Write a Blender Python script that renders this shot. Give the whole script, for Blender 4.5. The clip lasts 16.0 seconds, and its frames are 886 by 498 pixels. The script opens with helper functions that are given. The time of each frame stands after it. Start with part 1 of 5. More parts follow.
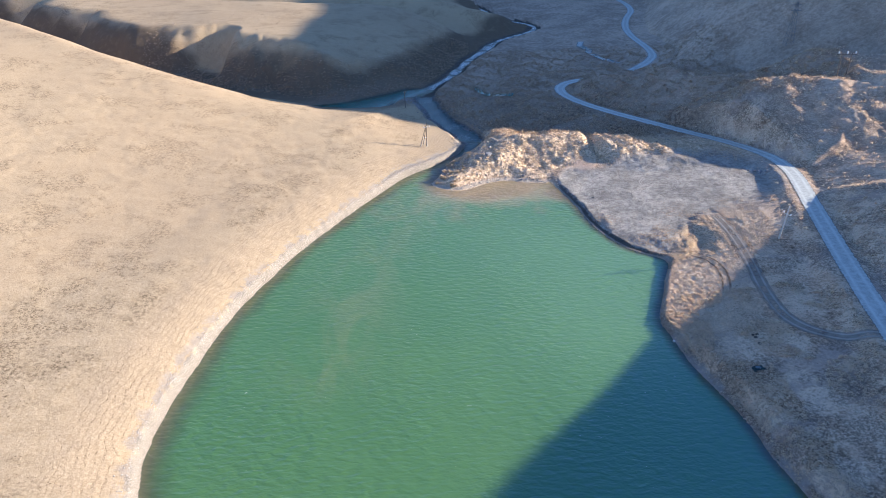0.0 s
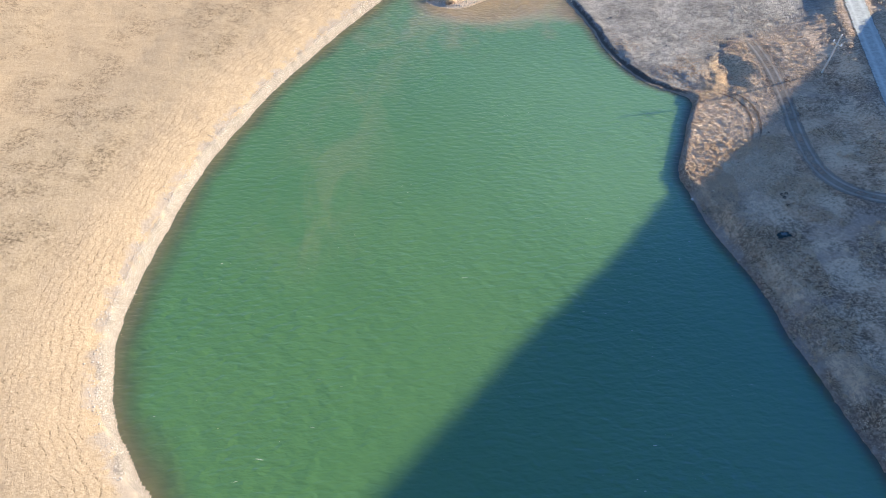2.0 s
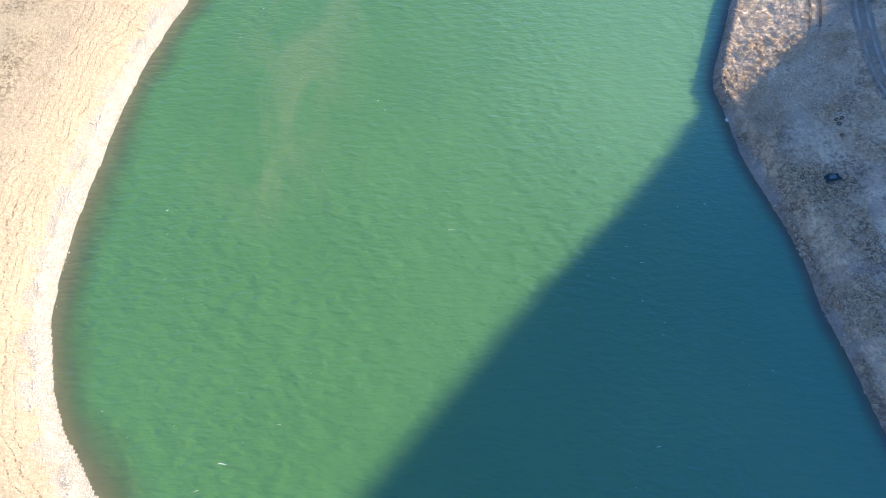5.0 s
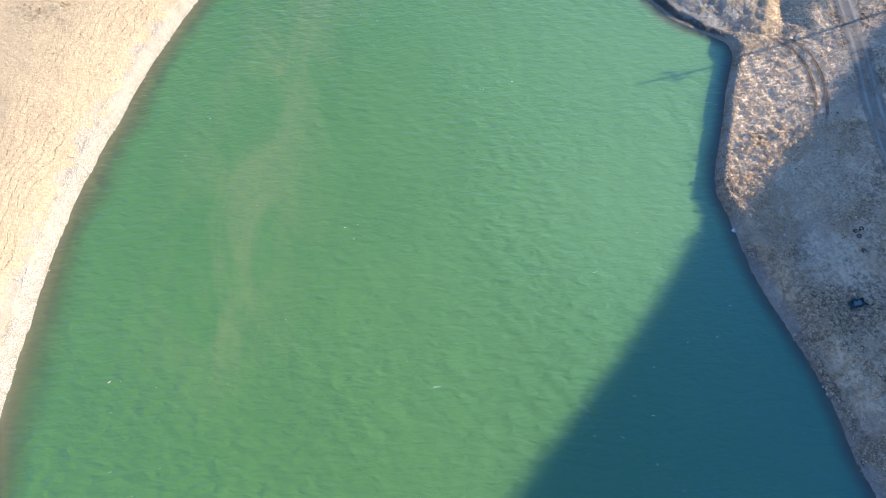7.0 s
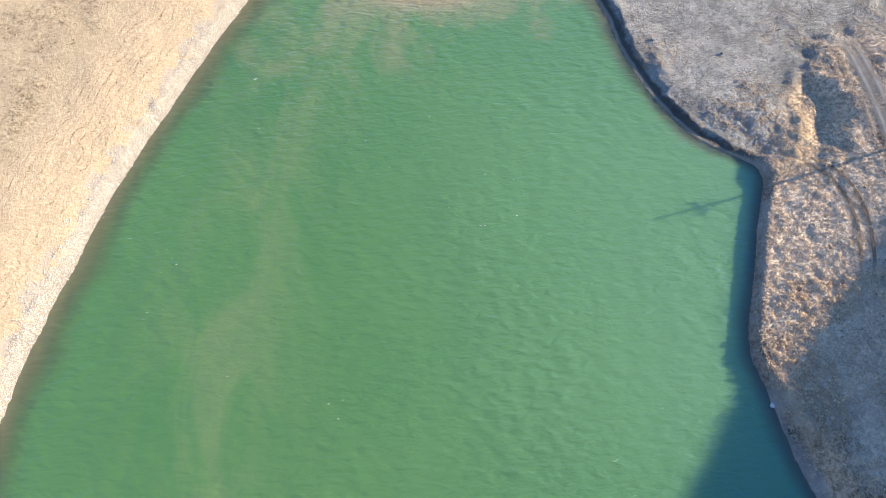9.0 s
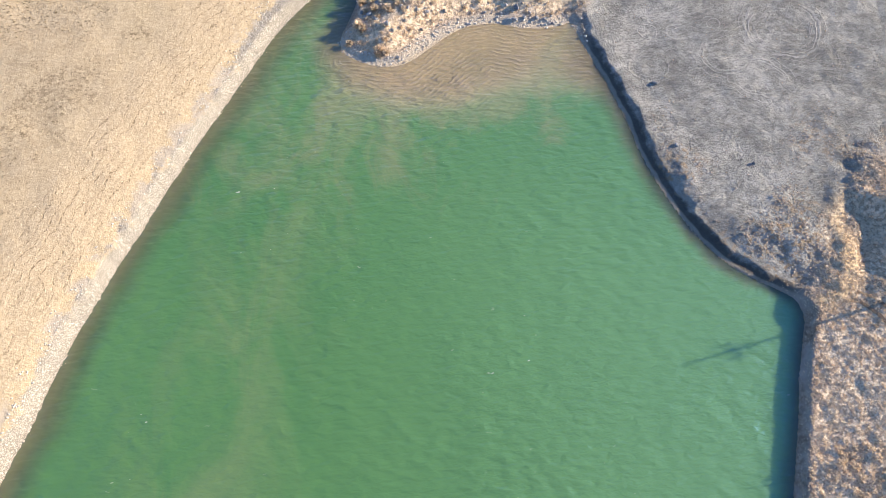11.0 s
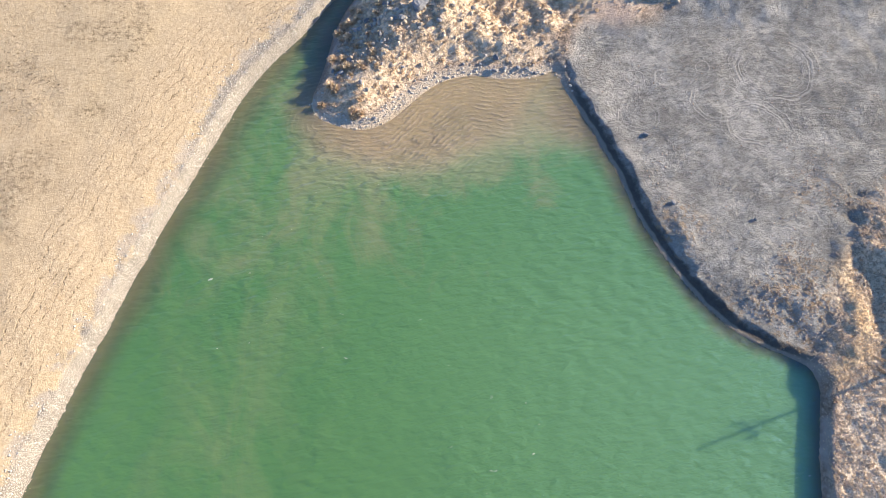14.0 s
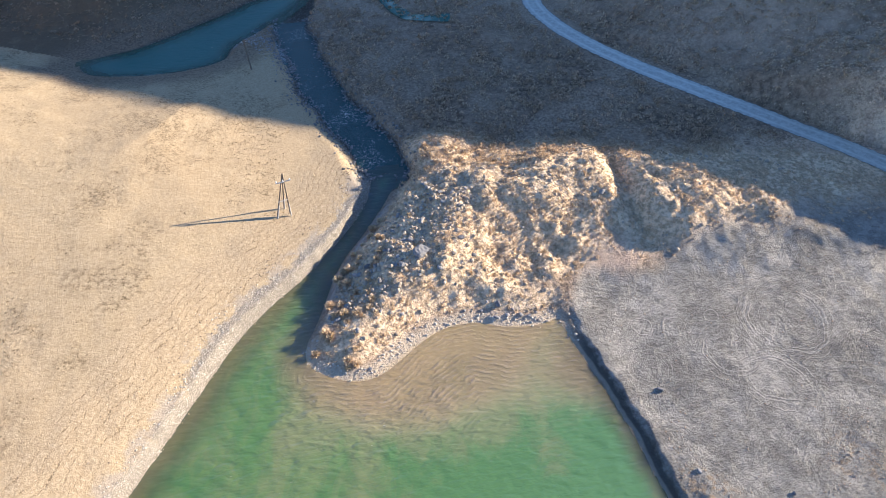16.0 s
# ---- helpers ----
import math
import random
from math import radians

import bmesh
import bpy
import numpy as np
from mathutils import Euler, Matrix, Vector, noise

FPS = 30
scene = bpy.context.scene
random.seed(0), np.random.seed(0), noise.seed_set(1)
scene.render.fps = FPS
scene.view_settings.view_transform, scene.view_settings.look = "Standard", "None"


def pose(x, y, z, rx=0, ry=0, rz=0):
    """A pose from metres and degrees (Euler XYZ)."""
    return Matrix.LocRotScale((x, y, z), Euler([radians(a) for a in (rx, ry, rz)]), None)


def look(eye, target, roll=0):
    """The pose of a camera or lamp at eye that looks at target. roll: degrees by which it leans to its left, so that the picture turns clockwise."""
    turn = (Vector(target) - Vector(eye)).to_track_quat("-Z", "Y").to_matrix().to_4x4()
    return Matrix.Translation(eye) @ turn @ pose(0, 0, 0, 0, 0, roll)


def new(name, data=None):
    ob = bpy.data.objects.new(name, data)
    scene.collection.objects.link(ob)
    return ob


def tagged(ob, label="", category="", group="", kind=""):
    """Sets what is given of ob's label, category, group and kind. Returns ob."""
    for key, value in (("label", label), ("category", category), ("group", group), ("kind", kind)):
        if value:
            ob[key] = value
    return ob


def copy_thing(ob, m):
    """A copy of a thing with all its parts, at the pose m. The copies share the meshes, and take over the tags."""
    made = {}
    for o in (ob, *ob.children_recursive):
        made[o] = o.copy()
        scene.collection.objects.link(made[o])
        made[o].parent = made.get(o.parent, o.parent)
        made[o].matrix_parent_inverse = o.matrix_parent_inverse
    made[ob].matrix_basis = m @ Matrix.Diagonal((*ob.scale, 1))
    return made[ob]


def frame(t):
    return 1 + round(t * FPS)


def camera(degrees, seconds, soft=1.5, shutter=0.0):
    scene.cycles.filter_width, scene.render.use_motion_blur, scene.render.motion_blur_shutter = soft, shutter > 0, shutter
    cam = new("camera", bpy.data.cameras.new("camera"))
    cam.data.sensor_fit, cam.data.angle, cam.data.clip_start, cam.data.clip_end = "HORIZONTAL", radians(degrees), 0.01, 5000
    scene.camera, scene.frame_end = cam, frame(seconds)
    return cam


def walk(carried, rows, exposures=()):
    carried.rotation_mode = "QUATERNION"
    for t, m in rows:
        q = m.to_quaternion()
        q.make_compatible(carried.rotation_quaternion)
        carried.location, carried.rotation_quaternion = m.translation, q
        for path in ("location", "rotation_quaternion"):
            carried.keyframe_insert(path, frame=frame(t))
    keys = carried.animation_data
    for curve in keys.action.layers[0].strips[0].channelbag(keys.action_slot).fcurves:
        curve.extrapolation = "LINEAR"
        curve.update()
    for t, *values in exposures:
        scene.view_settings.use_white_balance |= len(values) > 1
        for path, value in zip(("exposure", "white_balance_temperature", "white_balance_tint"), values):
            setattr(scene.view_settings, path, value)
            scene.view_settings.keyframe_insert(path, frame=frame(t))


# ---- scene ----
cam = camera(69.7, 16.0, soft=0.5)
METRES, EYE, TILT, LEAN, TURN = 115.25, 67.2, 0.0, 0.54, 0.0
ROWS = [
    (0.0, 0.0, 0.0, 0.0, 0.17, -28.24, -0.32),
    (0.5, 0.0019, 0.0327, -0.0006, 0.13, -32.58, -0.21),
    (1.0, 0.0041, 0.0648, -0.0008, 0.08, -37.17, -0.15),
    (1.5, 0.0062, 0.0961, -0.0011, 0.05, -41.65, -0.12),
    (2.0, 0.0087, 0.1271, -0.001, 0.01, -45.71, -0.09),
    (2.5, 0.0118, 0.1587, -0.0006, 0.0, -46.84, -0.06),
    (3.0, 0.0148, 0.1884, -0.0015, -0.03, -49.51, -0.07),
    (5.5, 0.0267, 0.3607, -0.0007, -0.23, -63.45, -0.09),
    (6.0, 0.0274, 0.404, -0.0008, -0.57, -63.39, -0.12),
    (6.5, 0.0279, 0.449, -0.0009, -1.8, -63.29, -0.11),
    (7.0, 0.0295, 0.4959, -0.0007, -3.92, -63.32, -0.17),
    (7.5, 0.0329, 0.5423, -0.0008, -4.22, -63.3, -0.16),
    (8.0, 0.0354, 0.5879, -0.0009, -4.31, -63.33, -0.2),
    (8.5, 0.0389, 0.6338, -0.0006, -4.37, -63.42, -0.21),
    (9.0, 0.0434, 0.6786, -0.0016, -4.37, -63.35, -0.16),
    (9.5, 0.0474, 0.7247, -0.0019, -4.4, -63.35, -0.1),
    (10.0, 0.0531, 0.7699, -0.0029, -4.35, -63.27, 0.04),
    (12.5, 0.0551, 0.8818, -0.0046, -5.73, -63.18, 0.15),
    (13.0, 0.0554, 0.8936, -0.0051, -6.68, -63.17, 0.1),
    (13.5, 0.0559, 0.9082, -0.0051, -7.55, -63.18, 0.05),
    (14.0, 0.0569, 0.9241, -0.0053, -7.95, -63.3, 0.01),
    (14.5, 0.0589, 0.9425, -0.005, -7.98, -65.07, 0.04),
    (15.0, 0.0609, 0.9604, -0.0053, -7.9, -59.76, -0.03),
    (15.5, 0.0654, 0.9783, -0.0048, -7.74, -52.87, 0.03),
    (16.0, 0.068, 0.9966, -0.0051, -7.67, -45.78, -0.06),
]
walk(cam, [(t, pose(0, 0, EYE, TILT, LEAN, TURN) @ pose(METRES * x, METRES * y, METRES * z, 90 + pitch, roll, yaw)) for t, x, y, z, yaw, pitch, roll in ROWS],
     exposures=[(0.0, 1.2, 6050, 15), (1.5, 1.18, 6450, 13), (3.2, 1.25, 6180, 10), (5.3, 1.58, 6000, 10), (8.0, 1.45, 6250, 10), (10.2, 1.31, 6350, 10), (13.0, 1.24, 6450, 10), (14.5, 1.23, 6500, 11), (15.3, 1.21, 6750, 12), (16.0, 1.25, 6500, 12)])

# ---- light ----
SUN_AZ, SUN_EL = (0.982, 0.187), 17.0
world = bpy.data.worlds.new("world")
scene.world = world
world.use_nodes = True
wn, wl = world.node_tree.nodes, world.node_tree.links
sky = wn.new("ShaderNodeTexSky")
sky.sky_type, sky.sun_disc = "NISHITA", False
sky.sun_elevation, sky.sun_rotation = radians(SUN_EL), math.atan2(SUN_AZ[0], SUN_AZ[1])
sky.altitude, sky.dust_density, sky.ozone_density = 2200.0, 0.15, 3.5
wn["Background"].inputs["Strength"].default_value = 0.12
wl.new(sky.outputs["Color"], wn["Background"].inputs["Color"])
sun = new("sun", bpy.data.lights.new("sun", "SUN"))
sun.data.energy, sun.data.angle, sun.data.color = 5.0, radians(0.53), (1.0, 0.845, 0.64)
up = math.tan(radians(SUN_EL))
sun.matrix_world = look((SUN_AZ[0] * 900, SUN_AZ[1] * 900, up * 900), (0, 0, 0))


# ---- node helpers ----
class Mat:
    """A node material under construction."""

    def __init__(self, name, roughness=0.9, specular=0.3):
        self.m = bpy.data.materials.new(name)
        self.m.use_nodes = True
        self.n, self.l = self.m.node_tree.nodes, self.m.node_tree.links
        self.b = self.n["Principled BSDF"]
        self.b.inputs["Roughness"].default_value = roughness
        self.b.inputs["Specular IOR Level"].default_value = specular
        self.co = self.n.new("ShaderNodeTexCoord").outputs["Object"]

    def put(self, value, socket):
        if hasattr(value, "is_output"):
            self.l.new(value, socket)
        else:
            socket.default_value = value

    def attr(self, name):
        a = self.n.new("ShaderNodeAttribute")
        a.attribute_name = name
        return a.outputs["Fac"]

    def random(self):
        return self.n.new("ShaderNodeObjectInfo").outputs["Random"]

    def island(self):
        return self.n.new("ShaderNodeNewGeometry").outputs["Random Per Island"]

    def mapped(self, scale=(1, 1, 1), turn=0.0):
        p = self.n.new("ShaderNodeMapping")
        p.inputs["Scale"].default_value = scale
        p.inputs["Rotation"].default_value = (0, 0, radians(turn))
        self.l.new(self.co, p.inputs["Vector"])
        return p.outputs["Vector"]

    def noise(self, scale, detail=4.0, rough=0.55, vector=None, distort=0.0):
        t = self.n.new("ShaderNodeTexNoise")
        t.inputs["Scale"].default_value = scale
        t.inputs["Detail"].default_value = detail
        t.inputs["Roughness"].default_value = rough
        t.inputs["Distortion"].default_value = distort
        self.l.new(vector or self.co, t.inputs["Vector"])
        return t.outputs["Fac"]

    def voronoi(self, scale, vector=None, feature="F1"):
        t = self.n.new("ShaderNodeTexVoronoi")
        t.feature = feature
        t.inputs["Scale"].default_value = scale
        self.l.new(vector or self.co, t.inputs["Vector"])
        return t

    def math(self, op, a, b=0.0, clamp=False):
        t = self.n.new("ShaderNodeMath")
        t.operation, t.use_clamp = op, clamp
        self.put(a, t.inputs[0])
        self.put(b, t.inputs[1])
        return t.outputs[0]

    def range(self, v, lo, hi, a=0.0, b=1.0, smooth=True):
        t = self.n.new("ShaderNodeMapRange")
        t.interpolation_type = "SMOOTHSTEP" if smooth else "LINEAR"
        for i, x in enumerate((v, lo, hi, a, b)):
            self.put(x, t.inputs[i])
        return t.outputs[0]

    def mix(self, f, a, b, mode="MIX"):
        t = self.n.new("ShaderNodeMix")
        t.data_type, t.blend_type = "RGBA", mode
        self.put(f, t.inputs[0])
        for v, s in ((a, t.inputs[6]), (b, t.inputs[7])):
            self.put((*v, 1) if isinstance(v, tuple) else v, s)
        return t.outputs[2]

    def bump(self, height, distance, strength=1.0, under=None):
        t = self.n.new("ShaderNodeBump")
        t.inputs["Strength"].default_value = strength
        t.inputs["Distance"].default_value = distance
        self.put(height, t.inputs["Height"])
        if under:
            self.l.new(under, t.inputs["Normal"])
        return t.outputs["Normal"]

    def done(self, colour, normal=None):
        self.put((*colour, 1) if isinstance(colour, tuple) else colour, self.b.inputs["Base Color"])
        if normal:
            self.l.new(normal, self.b.inputs["Normal"])
        return self.m


# ---- plan arithmetic ----
def fbm(x, y, size, octaves=4, seed=0, gain=0.5):
    """Smooth value noise about 0, within -1 and 1."""
    total, amp, norm = 0.0, 1.0, 0.0
    for o in range(octaves):
        c, s = math.cos(0.65 * o), math.sin(0.65 * o)
        fx, fy = (c * x - s * y) / size + 17.3 * o, (s * x + c * y) / size - 9.1 * o
        ix, iy = np.floor(fx).astype(np.int64), np.floor(fy).astype(np.int64)
        tx, ty = fx - ix, fy - iy
        tx, ty = tx * tx * (3 - 2 * tx), ty * ty * (3 - 2 * ty)

        def lattice(i, j):
            h = (i * 374761393 + j * 668265263 + (seed + o) * 974634777) & 0x7FFFFFFF
            h = ((h ^ (h >> 13)) * 1274126177) & 0x7FFFFFFF
            return ((h ^ (h >> 16)) & 0xFFFF) / 32767.5 - 1

        a = lattice(ix, iy) * (1 - tx) + lattice(ix + 1, iy) * tx
        b = lattice(ix, iy + 1) * (1 - tx) + lattice(ix + 1, iy + 1) * tx
        total = total + amp * (a * (1 - ty) + b * ty)
        norm += amp
        amp, size = amp * gain, size / 2
    return total / norm


def sm(v, a=0.0, b=1.0):
    t = np.clip((v - a) / (b - a), 0, 1)
    return t * t * (3 - 2 * t)


def chaikin(pts, closed=False, times=2):
    p = np.array(pts, float)
    for _ in range(times):
        q = np.vstack([p, p[:1]]) if closed else p
        c = np.empty((2 * (len(q) - 1), 2))
        c[0::2], c[1::2] = 0.75 * q[:-1] + 0.25 * q[1:], 0.25 * q[:-1] + 0.75 * q[1:]
        p = c if closed else np.vstack([q[:1], c[1:-1], q[-1:]])
    return p


def line_dist(x, y, pts, closed=False):
    p = np.vstack([pts, pts[:1]]) if closed else np.asarray(pts)
    best = np.full(x.shape, 1e18)
    for (ax, ay), (bx, by) in zip(p[:-1], p[1:]):
        dx, dy = bx - ax, by - ay
        t = np.clip(((x - ax) * dx + (y - ay) * dy) / (dx * dx + dy * dy + 1e-12), 0, 1)
        best = np.minimum(best, (x - ax - t * dx) ** 2 + (y - ay - t * dy) ** 2)
    return np.sqrt(best)


def inside(x, y, pts):
    ok = np.zeros(x.shape, bool)
    for (ax, ay), (bx, by) in zip(pts, np.roll(pts, -1, axis=0)):
        if ay != by:
            ok ^= ((ay > y) != (by > y)) & (x < (bx - ax) * (y - ay) / (by - ay) + ax)
    return ok


def area_dist(x, y, pts):
    """Metres outside the area; negative within it."""
    d = line_dist(x, y, pts, True)
    return np.where(inside(x, y, pts), -d, d)


WEST_SHORE = [(42, -5), (20, 12), (-12, 28), (-27, 38), (-35, 47.8), (-38, 52), (-40.6, 58), (-42, 63), (-42.6, 71), (-42, 81),
              (-40.6, 95), (-38.8, 104), (-35.4, 115), (-33.4, 121.5), (-30.4, 129.3), (-27.8, 134.8), (-23.3, 145), (-19, 153.6), (-14.6, 162.3), (-12.2, 166.9),
              (-8.4, 171.8), (-3.6, 176.6), (0.2, 182.2), (3.1, 186.2), (5.5, 192), (6.4, 197)]
EAST_SHORE = [(11.5, 198), (9, 191.4), (5.2, 184.2), (0.8, 177.8), (-1.6, 169), (-4.4, 162), (0.2, 158.7), (4.5, 158.2), (9, 162),
              (13.7, 165), (18.2, 165.4), (22.4, 163.8), (27, 163.6), (29.5, 164.7), (29.9, 161), (31.7, 154.6), (33.4, 147),
              (34.4, 139), (37.1, 130.7), (40.6, 124.7), (44.8, 121.9), (48.2, 119.4), (45.5, 113.5), (42.1, 104.4), (39, 97),
              (40, 92), (40.7, 84), (43.2, 76.3), (45, 69), (44.8, 64.4), (46.4, 59), (47.2, 53), (49, 45), (51, 30), (52, 5)]
LAKE = chaikin(WEST_SHORE + EAST_SHORE, True, 2)
POOL = chaikin([(-51, 242.5), (-48.2, 236.2), (-38.1, 233.7), (-28.4, 234.4), (-21.2, 237.4), (-20.2, 245.0), (-16.8, 247.7), (-13.4, 253), (-7.5, 261),
                (-5, 268), (-16, 268), (-23.2, 260.1), (-33.2, 251.6), (-41, 245.8)], True, 2)
STREAM = chaikin([(9, 197), (7.4, 205), (3.4, 213), (-0.3, 221), (-3.6, 231), (-6.2, 241), (-8.8, 251), (-7, 268), (1, 283), (7, 304), (13, 325), (21, 344),
                  (28, 367), (38, 379.5), (55, 401), (54, 420), (31, 444), (25, 489), (6, 524), (-25, 600), (-50, 800)], False, 2)
GORGE = np.array([(-420, 500), (-330, 430), (-240, 360), (-170, 305), (-108, 268), (-70, 252), (-50, 243), (-30, 245), (-15, 256), (-5, 264)], float)
ROAD = chaikin([(45, -160), (54, -60), (60, 10), (67.5, 64), (71.7, 85.7), (76.9, 106.2), (84.5, 133.4), (93.2, 163.7), (86.3, 182.6), (71.8, 200.9), (57.3, 217.6), (47, 234), (43.5, 250),
                (51, 264), (72, 269), (92, 295), (101, 315), (99, 362), (107, 401), (125, 447), (123, 506), (140, 640)], False, 3)
TRACK = chaikin([(84, 84), (71, 82), (63, 84.5), (59, 91), (59.8, 102), (62.4, 114), (63.8, 125), (63.7, 133), (63.0, 140)], False, 3)
YARD = chaikin([(31.5, 167), (35, 170.5), (41, 168.5), (48, 171.5), (58, 174), (70, 171.5), (79, 170), (86, 163), (81, 151), (72, 142.5), (60.5, 138.5), (55, 132), (52, 127.5), (48.5, 119.5), (36, 128), (28, 150)], True, 2)
MOUND = chaikin([(-1, 163), (8, 172), (18, 186), (32, 188), (46, 184), (60, 180), (76, 176)], False, 2)
BAY = np.array([(-3, 160), (4.5, 158.2), (9, 162), (13.7, 165), (18.2, 165.4), (22.4, 163.8), (30, 163.6)])
AXIS = chaikin(np.vstack([[(0, -60), (0, 150), (-9, 163), (-2, 173)], STREAM]), False, 1)


# crests of the little ridges on the hill east of the road, with their heights
RIDGES = ([(98.8, 195.7, 19.6), (105, 195, 20.8), (110.5, 192.3, 21), (116, 190.2, 21.3), (121.3, 187.7, 21.0), (127, 185.5, 20.3)],
          [(102.9, 189, 16.9), (109.8, 186.3, 16.5), (113.3, 179.8, 14.2), (118.7, 178.3, 15.2), (124.3, 178.2, 16.4)])


def ridge(x, y, crest_line):
    """Height of a ridge that falls away on both sides of its crest."""
    best = np.full(x.shape, -50.0)
    for (ax, ay, az), (bx, by, bz) in zip(crest_line[:-1], crest_line[1:]):
        dx, dy = bx - ax, by - ay
        t = np.clip(((x - ax) * dx + (y - ay) * dy) / (dx * dx + dy * dy), 0, 1)
        d = np.hypot(x - ax - t * dx, y - ay - t * dy)
        best = np.maximum(best, az + t * (bz - az) + 0.9 - 0.5 * np.maximum(d - 1.4, 0))
    return best


def sheet_rise(y):
    """The valley floor climbs gently upstream of the pool."""
    return np.clip((y - 262) * 0.012, 0, 6)


def lake_depth(x, y):
    """Depth of the lake's bed; the bay beside the spit is a sandy shelf."""
    d = np.maximum(-area_dist(x, y, LAKE), 0)
    shelf = np.exp(-(((x - 13) / 15) ** 2 + ((y - 158) / 9) ** 2) ** 1.5)
    steep = 0.30 + 0.5 * sm(x, 25, 40) * (1 - sm(y, 140, 160))
    return np.minimum(d * steep * (1 - 0.86 * shelf) * (1 + 0.35 * fbm(x, y, 6, 3, 31)), 5.0)


def ground_height(x, y):
    """Height of the land over the lake's level, and the masks of its soils."""
    ww = 0.7 * fbm(x, y, 9, 3, 5)
    d_shore = area_dist(x, y, LAKE)
    d_lake = d_shore + 0.35 * fbm(x, y, 3, 3, 8, 0.7)
    d_pool = area_dist(x, y, POOL) + 0.6 * ww
    d_stream = line_dist(x, y, STREAM) - 3.9 - 1.2 * fbm(x, y, 7, 2, 9)
    d_water = np.minimum(np.minimum(d_lake, d_pool), d_stream)
    d_road = line_dist(x, y, ROAD)
    d_track = line_dist(x, y, TRACK)
    along, across = SUN_AZ[0] * x + SUN_AZ[1] * y, SUN_AZ[0] * y - SUN_AZ[1] * x
    west = x < np.interp(y, AXIS[:, 1], AXIS[:, 0])
    north = west & (y > np.interp(x, GORGE[:, 0], GORGE[:, 1]))

    # west: a shore bank worn into little terraces, then a broad grass spur that falls to the gorge
    d_gorge = np.minimum(np.minimum(line_dist(x, y, GORGE) - 5, d_pool), d_stream)
    dl = np.maximum(d_lake, 0)
    spur = 3.5 * (1 - np.exp(-((dl + 0.6) / 7.5) ** 1.35)) + 30 * (1 - np.exp(-(dl / 128) ** 2))
    z_south = spur * sm(d_gorge, -4, 42) + 1.5 * sm(d_gorge, 0, 3) + 0.7 * fbm(x, y, 30, 3, 1) * sm(dl, 5, 30) + 0.09 * fbm(x, y, 3.6, 2, 23) * sm(dl, 1, 4)
    rim = d_gorge + 8 * fbm(x, y, 24, 4, 2)
    for ax, ay, bx, by, depth, wide in ((-118, 278, -104, 306, 20, 12), (-205, 330, -190, 366, 12, 8), (-272, 386, -240, 414, 18, 12)):
        rim = rim - depth * np.exp(-(line_dist(x, y, np.array([(ax, ay), (bx, by)])) / wide) ** 2)
    z_north = 17.5 * sm(rim, -2, 23) * (0.3 + 0.7 * sm(d_stream, 0, 65)) + 0.5 * sm(d_gorge, -3, 2) + 1.5 * fbm(x, y, 60, 3, 3) * sm(rim, 8, 40)
    z_north = z_north + 1.6 * fbm(x, y, 10, 4, 70, 0.6) * sm(rim, -4, 3) * (1 - sm(rim, 16, 28))
    gully = line_dist(x, y, np.array([(-250, 470), (-130, 425), (-45, 410), (12, 385)]))
    z_north = z_north - 8 * sm(26 - gully, 0, 24) + 26 * sm(y, 420, 640)

    # east: benches up to the road, hills behind it with the notch that lets the sun through
    de = np.maximum(d_water, 0)
    a, c = SUN_AZ[0] * ROAD[:, 0] + SUN_AZ[1] * ROAD[:, 1], SUN_AZ[0] * ROAD[:, 1] - SUN_AZ[1] * ROAD[:, 0]
    order = np.argsort(c)
    foot = np.interp(across, c[order], a[order]) + 4
    r = np.where(along > foot, 1.0, de / (de + d_road + 1e-6)) ** (1.0 + 0.4 * (1 - sm(y, 138, 150)))
    road_z = np.interp(y, [60, 90, 135, 165, 195, 260, 300, 420], [7.4, 7.0, 6.1, 5.5, 4.2, 4.0, 4.2, 5.5])
    bank = 1.05 + 1.2 * (1 - sm(y, 82, 96)) + 0.5 * sm(y, 200, 220)
    z_east = bank * sm(de + ((0.25 + 1.6 * (1 - sm(y, 84, 96))) * fbm(x, y, 3.5, 4, 36, 0.6)) * sm(de, 0.2, 1), 0.1 + 0.7 * (1 - sm(y, 84, 98)), 0.65 + 2.1 * (1 - sm(y, 84, 98)) + 0.5 * sm(y, 125, 135)) + (road_z - bank) * r
    z_east = z_east + (0.16 + 0.74 * sm(y, 190, 230)) * fbm(x, y, 7, 4, 4) * sm(de, 2, 8) * sm(d_road, 3, 8) * sm(d_track, 1.5, 4)
    need = np.interp(across, [-200, 0, 46, 60, 73, 82, 89, 95, 106, 113, 120, 138, 158, 181, 192, 199, 206, 210, 214, 217, 224, 238, 248, 270, 300, 360, 600],
                     [130, 77, 60, 54.4, 48.7, 45.5, 42.7, 40.6, 37.4, 35.7, 33.1, 26.5, 32.5, 41, 47.5, 49.6, 52.6, 55.6, 60, 63, 63.5, 67, 71.5, 83, 82, 78, 78])
    climb, out = 0.5, along - foot
    top = np.maximum((need - 200 * up - road_z + climb * foot) / (climb - up), foot)
    south_hill = np.clip(np.minimum(along, top) - foot, 0, None) * climb + np.clip(along - top, 0, 120) * 0.12
    south_hill = south_hill + 0.8 * fbm(x, y, 9, 4, 6) * sm(out, 3, 16) * (1 - sm(along, top - 25, top - 8))
    knoll = np.interp(across, [138, 144, 152, 162, 172, 182, 200, 225, 250, 272], [0, 7, 13, 19.5, 22.5, 22, 15.5, 8.5, 4, 0.5])
